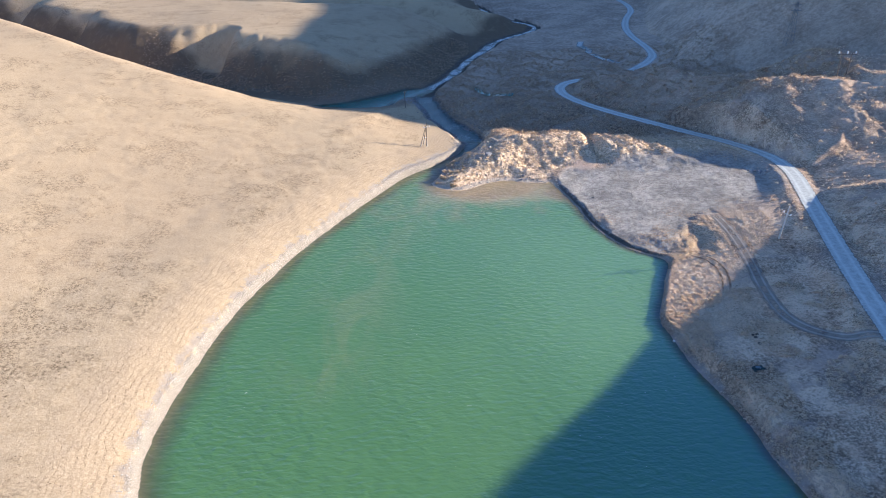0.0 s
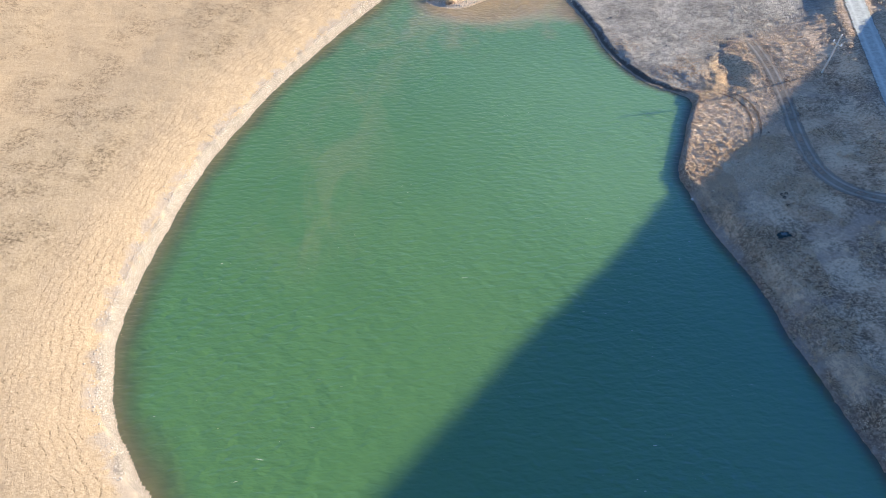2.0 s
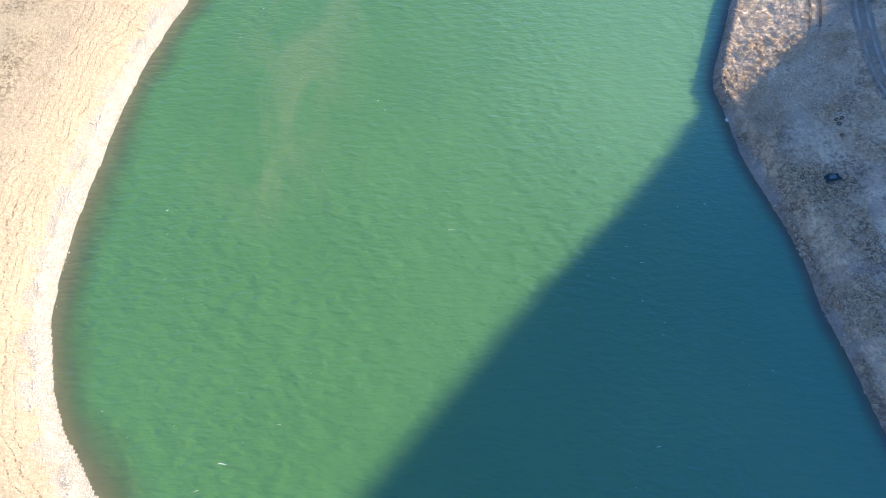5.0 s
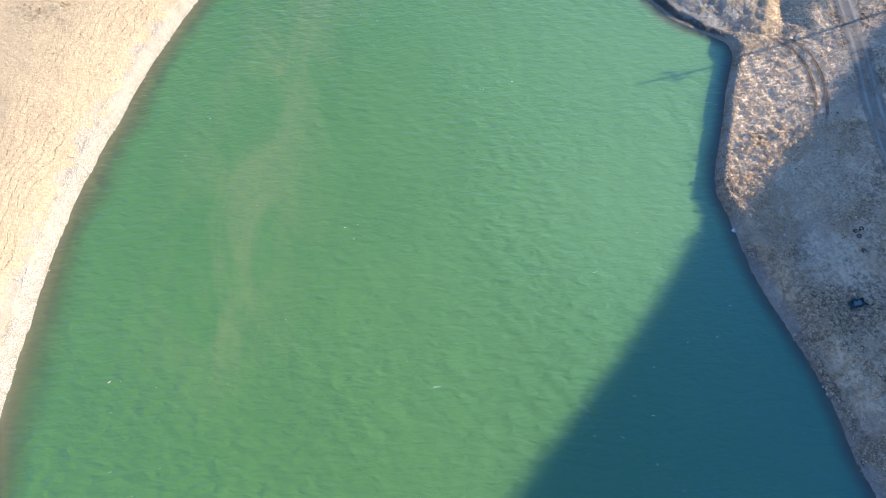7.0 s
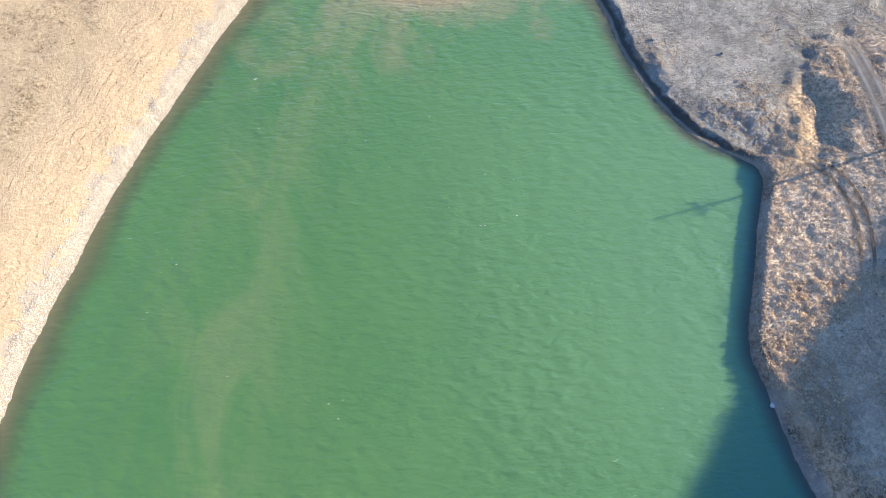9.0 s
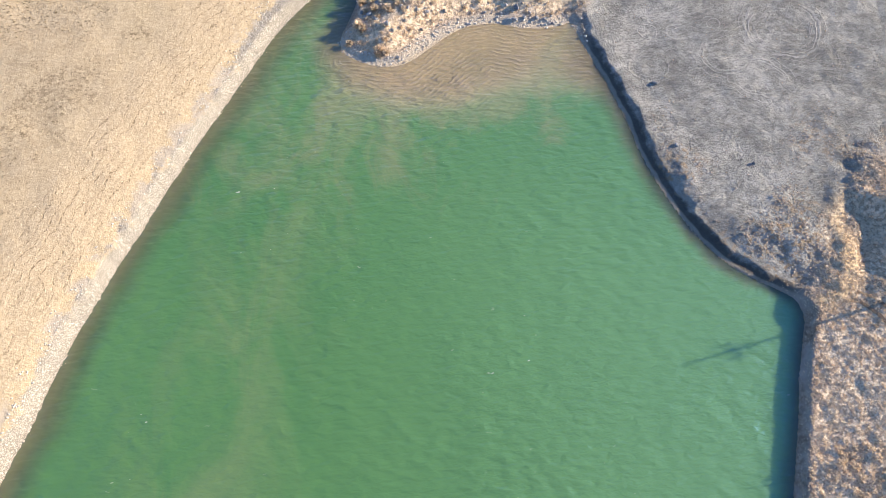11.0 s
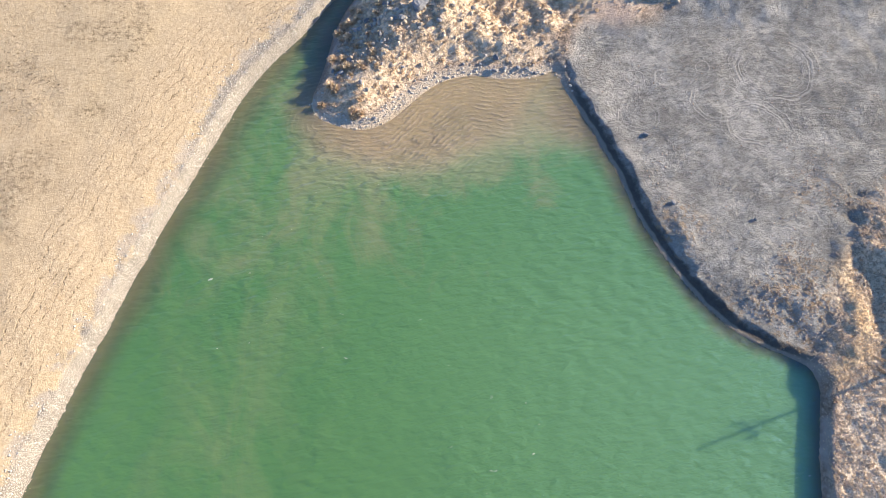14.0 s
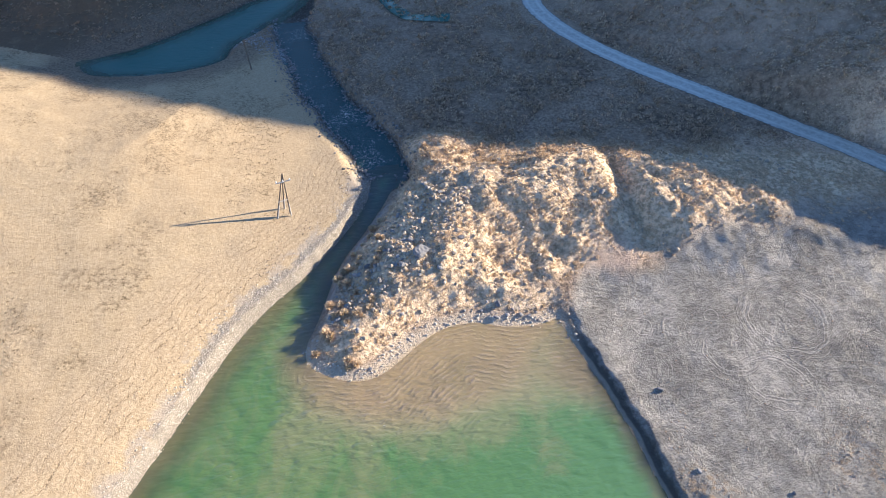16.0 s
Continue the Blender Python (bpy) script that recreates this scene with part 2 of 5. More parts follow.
    knoll = knoll * (0.8 + 0.5 * fbm(x, y, 26, 3, 29)) + 2.6 * fbm(x, y, 13, 4, 30) * sm(out, 3, 12)
    crest = knoll / climb + 12
    near_hill = np.minimum(climb * out, knoll) * sm(out, 0, 4) - 0.22 * np.clip(out - crest - 14, 0, 40)
    near_hill = np.maximum(near_hill, np.minimum(0.1 * out, 2.0) + 0.7 * fbm(x, y, 12, 4, 32))
    near_hill = near_hill + 3.0 * np.exp(-((x - 102.5) ** 2 + (y - 178.5) ** 2) / 17.0) * (1 + 0.5 * fbm(x, y, 3, 3, 53))
    for crest_line in RIDGES:
        near_hill = np.maximum(near_hill, ridge(x, y, crest_line) - road_z + 1.1 * fbm(x, y, 5, 3, 58, 0.6))
    foot_far = np.interp(across, [138, 200, 240, 273, 290, 337, 374, 415, 600], [190, 188, 175, 160, 170, 178, 194, 218, 262])
    steep = 0.7
    top_far = np.maximum((need - 200 * up - road_z - 2 + steep * foot_far) / (steep - up), foot_far + 1)
    far_hill = 2 + np.clip(np.minimum(along, top_far) - foot_far, 0, None) * steep + np.clip(along - top_far, 0, 200) * 0.15
    far_hill = far_hill + (2.0 * fbm(x, y, 40, 4, 33) + 0.8 * fbm(x, y, 9, 3, 34)) * sm(along - foot_far, 0, 25) * (1 - sm(along, top_far - 30, top_far - 10))
    far_hill = np.where(along > foot_far, far_hill, -5.0)
    z_hill = np.where(across < 138, south_hill, np.maximum(near_hill, far_hill))
    gully = 0.27 * np.clip(out, 0, 48) * sm(across, 100, 112) * (1 - sm(across, 156, 170)) + 0.8 * fbm(x, y, 7, 4, 49) * sm(out, 6, 20)
    z_hill = np.where((across > 100) & (across < 170), np.maximum(z_hill, gully), z_hill)
    z_east = z_east + np.where(along > foot, np.maximum(z_hill, -1.0), 0)

    z_east = z_east + 0.95 * (fbm(x, y, 3.4, 3, 51, 0.62) + 0.3) * np.exp(-((de - 2.6) / 1.8) ** 2) * (1 - sm(y, 88, 98)) * (y < 120)

    # the levelled yard of grey gravel, and the hollow with a berm beside it
    d_yard = area_dist(x, y, YARD) + 1.3 * fbm(x, y, 5, 3, 37)
    w = sm(-d_yard, -2.0 - 7 * sm(x, 58, 70), 1.5)
    clods = sm(fbm(x, y, 9, 2, 27), -0.25, 0.35) * (1 - sm(y, 138, 150))
    lip = d_lake + 0.45 * fbm(x, y, 1.4, 2, 28) + 0.5 * fbm(x, y, 5, 2, 59)
    z_yard = (np.minimum(0.45 - 0.08 * sm(x, 40, 46) + 0.2 * np.maximum(d_lake - 2.0, 0), np.maximum(0.5, 0.55 + 0.07 * (x - 37))) + 0.9 * sm(y, 165, 172)) * sm(lip + 0.35 * sm(x, 41, 46), 1.25, 1.6) + 0.10 * sm(d_lake, 0, 2) + ((0.05 + 0.18 * clods + 0.06 * sm(x, 50, 62)) * fbm(x, y, 2.2, 3, 11, 0.6) + 0.05 * fbm(x, y, 1.0, 2, 68) + 0.11 * fbm(x, y, 6, 3, 54, 0.55)) * sm(d_lake, 2.6, 3.6)
    z_east = z_east * (1 - w) + z_yard * w
    hollow = 1 - sm(line_dist(x, y, np.array([(52.5, 121.5), (54.5, 125.5), (55.5, 128)])), 1.5, 5.0)
    z_east = z_east - hollow * np.maximum(z_east - 1.4, 0) * 0.9
    pit = 1 - sm(line_dist(x, y, np.array([(56.6, 123.4), (58.6, 125.6)])) + 0.9 * fbm(x, y, 2.4, 3, 61), 0.8, 3.6)
    berm = 1 - sm(line_dist(x, y, np.array([(49.0, 118.8), (52.4, 121.0), (54.0, 124.0), (53.8, 129.0), (55.0, 132.5)])) + 0.7 * fbm(x, y, 1.8, 3, 62), 0.2, 1.7)
    rough = 1 - sm(line_dist(x, y, np.array([(54, 121), (58, 128), (60, 134)])), 3.0, 6.0)
    z_east = z_east - 0.5 * pit + 0.2 * berm + 0.20 * rough * fbm(x, y, 1.7, 3, 63, 0.6) * sm(d_track, 0.8, 1.8)

    # the rubble mound on the spit
    d_mound = np.minimum(line_dist(x, y, MOUND), line_dist(x, y, np.array([(9, 175), (15, 185), (17, 194)]))) + 2.5 * fbm(x, y, 8, 3, 12)
    m = (1 - sm(d_mound, 1, 15)) * sm(d_lake, 1.1, 8 - 4.2 * sm(y, 168, 176)) * sm(d_stream, -1, 3)
    notch = 1 - 0.6 * np.exp(-((x - 44) / 1.7) ** 2)
    z_east = z_east + m * (0.6 + 0.4 * sm(y, 167, 175)) * (3.6 * notch * sm(x, -6, 22) * (1 - 0.8 * sm(x, 50, 76)) + 0.9 * fbm(x, y, 4.5, 4, 13, 0.62))
    lumps = fbm(x, y, 2.3, 3, 39, 0.6)
    neck = 1 - sm(line_dist(x, y, np.array([(16, 171), (24, 172), (32, 175)])), 2.5, 6.0)
    z_east = z_east + 0.7 * neck * (1 - w) * lumps
    z_east = z_east + 0.5 * m * lumps * (1 - 0.6 * sm(x, 50, 76))
    corner = np.clip(1.15 - line_dist(x, y, np.array([(45, 100), (47, 110), (51, 117), (58, 124), (68, 140)])) / 12, 0, 1) * (1 - w) * sm(d_lake, 0.5, 2) * sm(d_track, 1.5, 3)
    z_east = z_east + 0.17 * corner * fbm(x, y, 1.1, 2, 40, 0.65)
    z_east = z_east + 1.3 * fbm(x, y, 16, 4, 48) * sm(y, 196, 212) * sm(de, 3, 14) * sm(d_road, 4, 12) * (along < foot + 8)
    spit = sm(y, 150, 156) * (1 - sm(x + 2.5 * fbm(x, y, 4, 3, 38), 27, 33)) * (1 - sm(y, 186, 194))
    bay = 1 - sm(line_dist(x, y, BAY), 3.0, 6.5)
    spit = spit * bay
    z_east = z_east * (1 - spit * (1 - sm(de, 0, 6.0)) * 0.82)

    z = np.where(west, np.where(north, z_north, z_south), z_east)
    flat = 1 - sm(d_road, 2.9, 6.5)
    z = z * (1 - flat) + road_z * flat
    z = z * sm(d_water, -0.2, 0.7) + 0.03
    bed = np.where(d_lake < 0, -lake_depth(x, y), np.where(d_pool < 0, -np.minimum(-d_pool * 0.25, 2.0), -0.35 * sm(-d_stream, 0, 2) + 0.15 * fbm(x, y, 2.0, 2, 14)))
    z = np.where(d_water < 0, np.minimum(z, 0.03) + bed, z)
    z = z + sheet_rise(y)
    masks = dict(corner=np.where(west, 0, corner), valley=(~west) * sm(y, 188, 200), shore=d_lake, west=west.astype(float), yard=w, hill_lift=np.maximum(sm(y, 215, 310), 0.6 * sm(along - foot, 2, 12) * sm(y, 120, 150)), mound=np.maximum(np.maximum(sm(m, 0.02, 0.35), neck * sm(d_lake, 1.5, 3)), spit * sm(d_lake, 1.4, 2.4)) * (1 - w) * (~west), stream=d_stream, track=d_track, east=(~west).astype(float), pool=d_pool, clods=w * clods,
                 gorge=np.where(north, d_gorge, 50.0), spit=spit, mouth=sm(y, 150, 172), road=d_road, rough=rough, berm=berm)
    return z, masks


def spaced(lo, hi, *stretches):
    """Coordinates: even within each stretch (from, to, step), ever wider outside, up to lo and hi."""
    mid = [v for a, b, step in stretches for v in np.arange(a, b - step / 2, step)]
    s, v, left = stretches[0][2], mid[0], []
    while v > lo:
        s *= 1.085
        v -= s
        left.append(v)
    s, v, right = stretches[-1][2], mid[-1], []
    while v < hi:
        s *= 1.045
        v += s
        right.append(v)
    return np.array(left[::-1] + mid + right)


def sheet(name, xs, ys, heights, material, masks, keep=None):
    """A grid of quads with heights and float attributes."""
    nx, ny = len(xs), len(ys)
    gx, gy = np.meshgrid(xs, ys)
    co = np.stack([gx, gy, heights], -1).reshape(-1, 3).astype(np.float32)
    i = (np.arange(ny - 1)[:, None] * nx + np.arange(nx - 1)[None]).ravel()
    quads = np.stack([i, i + 1, i + nx + 1, i + nx], -1).astype(np.int32)
    if keep is not None:
        quads = quads[keep.ravel()[quads].any(1)]
    me = bpy.data.meshes.new(name)
    me.vertices.add(len(co))
    me.vertices.foreach_set("co", co.ravel())
    me.loops.add(quads.size)
    me.loops.foreach_set("vertex_index", quads.ravel())
    me.polygons.add(len(quads))
    me.polygons.foreach_set("loop_start", np.arange(0, quads.size, 4, dtype=np.int32))
    me.polygons.foreach_set("use_smooth", np.ones(len(quads), bool))
    me.update()
    for key, values in masks.items():
        me.attributes.new(key, "FLOAT", "POINT").data.foreach_set("value", np.clip(values, -50, 50).astype(np.float32).ravel())
    me.materials.append(material)
    return new(name, me)


# ---- materials ----
# centre, inner and outer radius and turn of the wheel marks on the yard
SCUFFS = ((51.8, 150.4, 1.8, 4.8, 0.0), (48.4, 155.2, 1.8, 4.6, 1.0), (39.0, 160.8, 0.6, 2.0, 2.0), (43.2, 160.2, 0.6, 2.3, 0.5), (48.3, 160.6, 0.4, 1.3, 1.5), (57.0, 158.5, 3.0, 6.5, 3.0), (38.0, 155.0, 1.0, 3.0, 4.0))


def ground_material():
    """Dry grass, bare soil, gravel and shore stones, by the soils of the plan."""
    k = Mat("dry_ground", 0.95, 0.12)
    big, mid, fine, grain = k.noise(0.03, 4), k.noise(0.35, 5, 0.62), k.noise(2.2, 5, 0.68), k.noise(9.0, 3, 0.6)
    shore, east, yard, mound = k.attr("shore"), k.attr("east"), k.attr("yard"), k.attr("mound")

    # western slopes: bleached grass with thin patches of dark low scrub
    grass = k.mix(k.range(mid, 0.3, 0.7), (0.43, 0.335, 0.215), (0.51, 0.405, 0.27))
    grass = k.mix(k.range(big, 0.35, 0.68), grass, (0.475, 0.374, 0.245))
    grass = k.mix(k.range(fine, 0.40, 0.66, 0, 0.55), grass, (0.60, 0.49, 0.34))
    grass = k.mix(k.range(k.noise(3.6, 4, 0.7), 0.52, 0.66, 0, 0.7), grass, (0.32, 0.24, 0.15))
    patch = k.math("MULTIPLY", k.range(k.noise(0.085, 5, 0.68), 0.48, 0.60), k.range(shore, 6.0, 14.0, 0.25, 1.0))
    worn = k.math("MULTIPLY", patch, k.range(k.noise(1.5, 6, 0.8), 0.48, 0.57))
    grass = k.mix(k.math("MULTIPLY", worn, 0.85), grass, (0.215, 0.165, 0.105))
    dots = k.voronoi(1.9)
    tiny = k.voronoi(4.2)
    speck = k.math("MULTIPLY", k.range(tiny.outputs["Distance"], 0.12, 0.3, 1, 0), k.range(k.noise(0.8, 4, 0.7), 0.46, 0.58))
    grass = k.mix(k.math("MULTIPLY", speck, k.range(shore, 2.5, 4.0, 0.0, 0.6)), grass, (0.24, 0.185, 0.12))
    herb = k.math("MULTIPLY", k.range(dots.outputs["Distance"], 0.16, 0.30, 1, 0), k.range(k.math("ADD", k.noise(0.3, 4, 0.7), k.math("MULTIPLY", patch, 0.2)), 0.58, 0.68))
    grass = k.mix(k.math("MULTIPLY", herb, 0.8), grass, (0.15, 0.115, 0.068))
    grass = k.mix(k.range(k.noise(0.018, 3), 0.4, 0.65, 0, 0.35), grass, (0.42, 0.32, 0.215))
    # the shore bank is trodden into narrow dotted tracks that follow the water
    band = k.math("MULTIPLY", k.range(shore, 1.8, 3.2), k.range(shore, 9.0, 13.0, 1, 0))
    straw = k.mix(k.range(k.noise(3.4, 5, 0.72), 0.38, 0.62), (0.36, 0.28, 0.187), (0.53, 0.43, 0.305))
    grass = k.mix(k.math("MULTIPLY", band, 0.75), grass, straw)
    sway = k.math("ADD", k.math("MULTIPLY", k.noise(0.11, 3, 0.55), 6.0), k.math("MULTIPLY", k.noise(1.1, 3, 0.6), 0.3))
    lane = k.math("FRACT", k.math("DIVIDE", k.math("ADD", shore, sway), 1.02))
    lane = k.math("ABSOLUTE", k.math("SUBTRACT", lane, 0.5))
    tread = k.math("MULTIPLY", k.range(lane, 0.04, 0.16, 1, 0), k.math("MULTIPLY", k.range(k.noise(3.4, 2, 0.6), 0.50, 0.58), k.range(k.noise(0.16, 4, 0.6), 0.32, 0.54)))
    tread = k.math("MULTIPLY", tread, k.math("MULTIPLY", k.range(shore, 2.0, 3.0), k.range(shore, 8.5, 12.5, 1, 0)))
    grass = k.mix(k.math("MULTIPLY", tread, 0.85), grass, (0.22, 0.165, 0.10))
    # bluff face: rough brown soil, its colour darkened further for its own shade
    scarp_shade = k.math("MULTIPLY", k.range(k.attr("gorge"), -7, -6), k.range(k.math("ADD", k.attr("gorge"), k.math("MULTIPLY", k.noise(0.05, 4, 0.6), 16.0)), 22, 30, 1, 0))
    grass = k.mix(k.math("MULTIPLY", scarp_shade, k.range(mid, 0.3, 0.5, 0.8, 1.0)), grass, k.mix(fine, (0.11, 0.085, 0.06), (0.24, 0.185, 0.13)))

    # eastern ground: browner, trodden, with bare grey soil
    dry = k.mix(k.range(fine, 0.32, 0.68), (0.33, 0.235, 0.168), (0.76, 0.565, 0.415))
    dry = k.mix(k.range(mid, 0.42, 0.72, 0, 0.7), dry, (0.63, 0.475, 0.345))
    dry = k.mix(k.math("MULTIPLY", k.range(k.noise(0.11, 5, 0.65), 0.46, 0.58), k.range(k.noise(1.3, 6, 0.8), 0.44, 0.58)), dry, (0.19, 0.134, 0.094))
    dry = k.mix(k.range(k.noise(0.07, 4, 0.6), 0.5, 0.62, 0, 0.75), dry, (0.47, 0.385, 0.335))
    dry = k.mix(k.math("MULTIPLY", k.range(k.noise(0.16, 5, 0.66, k.mapped((1, 1, 1), 30)), 0.47, 0.54), k.range(k.noise(1.9, 6, 0.8), 0.44, 0.54, 0.15, 1.0)), dry, (0.74, 0.595, 0.45))
    # dark patches, deepened in colour for the shade between taller tussocks
    dry = k.mix(k.math("MULTIPLY", k.range(k.noise(0.13, 5, 0.7, k.mapped((1, 1, 1), 75)), 0.47, 0.55), k.range(k.noise(2.6, 6, 0.8), 0.46, 0.55, 0.1, 0.8)), dry, (0.19, 0.148, 0.115))
    dry = k.mix(k.math("MULTIPLY", k.attr("valley"), 0.9), dry, k.mix(k.range(k.noise(0.06, 6, 0.62), 0.38, 0.62), k.mix(k.range(k.noise(0.9, 6, 0.7), 0.36, 0.66), (0.125, 0.093, 0.07), (0.40, 0.31, 0.235)), k.mix(k.range(fine, 0.36, 0.66), (0.19, 0.148, 0.115), (0.48, 0.385, 0.295))))
    # far and roadside hills painted paler for haze and sky light
    dry = k.mix(k.math("MULTIPLY", k.attr("hill_lift"), 0.75), dry, k.mix(k.range(k.math("ADD", k.math("MULTIPLY", k.noise(0.05, 4, 0.6), 0.4), k.math("MULTIPLY", k.noise(0.6, 6, 0.75), 0.6)), 0.38, 0.62), (0.33, 0.255, 0.20), (0.72, 0.58, 0.46)))
    tussock = k.mix(k.range(k.noise(1.5, 5, 0.7), 0.38, 0.62), (0.50, 0.375, 0.255), (0.90, 0.715, 0.52))
    col = k.mix(east, grass, dry)
    col = k.mix(mound, col, tussock)
    col = k.mix(k.math("MULTIPLY", k.attr("corner"), 0.9), col, k.mix(k.range(k.noise(5.0, 6, 0.8), 0.42, 0.58), (0.40, 0.312, 0.228), (0.93, 0.77, 0.59)))
    col = k.mix(k.attr("rough"), col, k.mix(k.range(k.noise(2.2, 6, 0.74), 0.42, 0.60), (0.33, 0.25, 0.18), (0.78, 0.62, 0.46)))
    col = k.mix(k.math("MULTIPLY", k.attr("berm"), k.range(k.noise(1.8, 5, 0.7), 0.34, 0.5)), col, k.mix(fine, (0.42, 0.31, 0.19), (0.66, 0.50, 0.32)))

    # the yard: grey gravel, scuffed in arcs, with clods and straw in one part
    gravel = k.mix(k.range(k.noise(0.16, 7, 0.68), 0.36, 0.62), (0.33, 0.32, 0.298), (0.61, 0.59, 0.55))
    gravel = k.mix(k.range(k.noise(0.7, 5, 0.7, None, 0.8), 0.44, 0.60, 0, 0.5), gravel, (0.22, 0.212, 0.2))
    gravel = k.mix(k.range(k.noise(4.5, 4, 0.8), 0.50, 0.66, 0, 0.4), gravel, (0.50, 0.486, 0.455))
    gravel = k.mix(k.range(k.noise(1.6, 7, 0.8), 0.50, 0.62, 0, 0.45), gravel, (0.15, 0.144, 0.135))
    warp = k.n.new("ShaderNodeVectorMath")
    warp.operation = "MULTIPLY_ADD"
    turn = k.n.new("ShaderNodeTexNoise")
    turn.inputs["Scale"].default_value = 0.07
    turn.inputs["Detail"].default_value = 2.0
    k.l.new(k.co, turn.inputs["Vector"])
    k.l.new(turn.outputs["Color"], warp.inputs[0])
    warp.inputs[1].default_value = (13, 13, 0)
    k.l.new(k.co, warp.inputs[2])
    flow = k.n.new("ShaderNodeMapping")
    flow.inputs["Scale"].default_value = (0.45, 1.2, 1.0)
    flow.inputs["Rotation"].default_value = (0, 0, radians(35))
    k.l.new(warp.outputs["Vector"], flow.inputs["Vector"])
    streak = k.noise(0.9, 7, 0.74, flow.outputs["Vector"])
    gravel = k.mix(k.range(streak, 0.50, 0.68, 0, 0.5), gravel, (0.60, 0.585, 0.56))
    gravel = k.mix(k.range(streak, 0.34, 0.48, 0.4, 0), gravel, (0.17, 0.165, 0.157))
    scuffs = k.math("MULTIPLY", streak, 1.8)
    for cx, cy, r0, r1, turn in SCUFFS:
        away = k.n.new("ShaderNodeVectorMath")
        away.operation = "DISTANCE"
        k.l.new(k.co, away.inputs[0])
        away.inputs[1].default_value = (cx, cy, 1.6)
        d = k.math("ADD", away.outputs["Value"], k.math("MULTIPLY", k.math("SUBTRACT", k.noise(0.2, 3), 0.5), 2.6))
        lines = k.n.new("ShaderNodeTexNoise")
        lines.noise_dimensions = "1D"
        lines.inputs["Scale"].default_value = 2.3
        lines.inputs["Detail"].default_value = 1.5
        k.l.new(k.math("ADD", d, 10.0 * turn), lines.inputs["W"])
        rings = k.range(lines.outputs["Fac"], 0.52, 0.66)
        near = k.math("MULTIPLY", k.range(d, r0, r0 + 0.5), k.range(d, r1 - 0.5, r1, 1, 0))
        part_of = k.range(k.noise(0.2, 2, 0.5, k.mapped((1, 1, 1), 40 * turn)), 0.36, 0.50)
        mark = k.math("MULTIPLY", k.math("MULTIPLY", rings, near), part_of)
        gravel = k.mix(k.math("MULTIPLY", mark, 0.6), gravel, (0.62, 0.60, 0.575))
        scuffs = k.math("ADD", scuffs, k.math("MULTIPLY", mark, 1.2))
    gravel = k.mix(k.math("MULTIPLY", k.attr("clods"), k.range(k.noise(1.2, 5, 0.7), 0.48, 0.62)), gravel, (0.48, 0.36, 0.25))
    col = k.mix(yard, col, gravel)

    # darker brown soil round the pool
    col = k.mix(k.math("MULTIPLY", k.attr("west"), k.range(k.math("ADD", k.attr("pool"), k.math("MULTIPLY", k.noise(0.2, 4, 0.6), 8.0)), 9, 15, 0.85, 0)), col, k.mix(k.range(fine, 0.36, 0.64), (0.15, 0.115, 0.085), (0.32, 0.25, 0.185)))
    # stones along the water, damp soil at its edge
    cell, pebble = k.voronoi(3.6), k.voronoi(8.0)
    stone = k.mix(pebble.outputs["Color"], (0.30, 0.27, 0.236), (0.48, 0.445, 0.40))
    stone = k.mix(k.range(pebble.outputs["Distance"], 0.36, 0.66, 0, 0.8), stone, (0.17, 0.15, 0.125))
    stone = k.mix(k.range(cell.outputs["Distance"], 0.18, 0.34, 0.85, 0), stone, k.mix(k.range(k.noise(1.4, 2), 0.42, 0.58), (0.22, 0.205, 0.19), (0.56, 0.535, 0.495)))
    reach = k.range(k.attr("mouth"), 0.0, 1.0, 0.0, 0.9)
    spread = k.math("SUBTRACT", k.math("ADD", shore, k.math("MULTIPLY", k.noise(0.45, 5, 0.7), 3.4)), reach)
    west_band = k.math("MULTIPLY", k.range(spread, 2.2, 3.0, 1, 0), k.attr("west"))
    fans = k.math("MULTIPLY", k.math("MULTIPLY", k.range(spread, 3.2, 4.6, 1, 0), k.range(k.noise(0.3, 3), 0.44, 0.54)), k.attr("west"))
    col = k.mix(k.math("MULTIPLY", fans, 0.8), col, k.mix(fine, (0.35, 0.305, 0.257), (0.44, 0.39, 0.333)))
    col = k.mix(west_band, col, stone)
    beach = k.math("MULTIPLY", k.range(shore, 0.6, 2.0, 1, 0), k.attr("spit"))
    col = k.mix(beach, col, k.mix(fine, (0.46, 0.385, 0.30), (0.66, 0.56, 0.45)))
    raw_and_shade = k.math("MULTIPLY", k.range(k.math("ADD", shore, k.math("MULTIPLY", k.noise(0.5, 5, 0.7), 1.8)), 1.9, 2.5, 1, 0), k.math("MULTIPLY", east, k.math("SUBTRACT", 1.0, k.attr("spit"))))
    # along the yard bank, near-black colour stands in for the lip's shade
    col = k.mix(k.math("MULTIPLY", k.math("MULTIPLY", raw_and_shade, 0.85), k.math("SUBTRACT", 1.0, k.math("MULTIPLY", k.attr("corner"), k.range(shore, 0.25, 0.6, 0.0, 1.0)), True)), col, k.mix(yard, k.mix(k.math("MULTIPLY", k.range(k.noise(0.09, 4, 0.6), 0.47, 0.56), k.math("SUBTRACT", 1.0, k.attr("corner"))), k.mix(k.range(fine, 0.35, 0.65), (0.17, 0.122, 0.095), (0.44, 0.35, 0.28)), k.mix(k.range(mid, 0.35, 0.65), (0.29, 0.258, 0.235), (0.46, 0.41, 0.375))), k.mix(k.range(shore, 0.35, 0.65), k.mix(fine, (0.36, 0.31, 0.25), (0.56, 0.49, 0.40)), k.mix(fine, (0.07, 0.064, 0.06), (0.16, 0.145, 0.13)))))
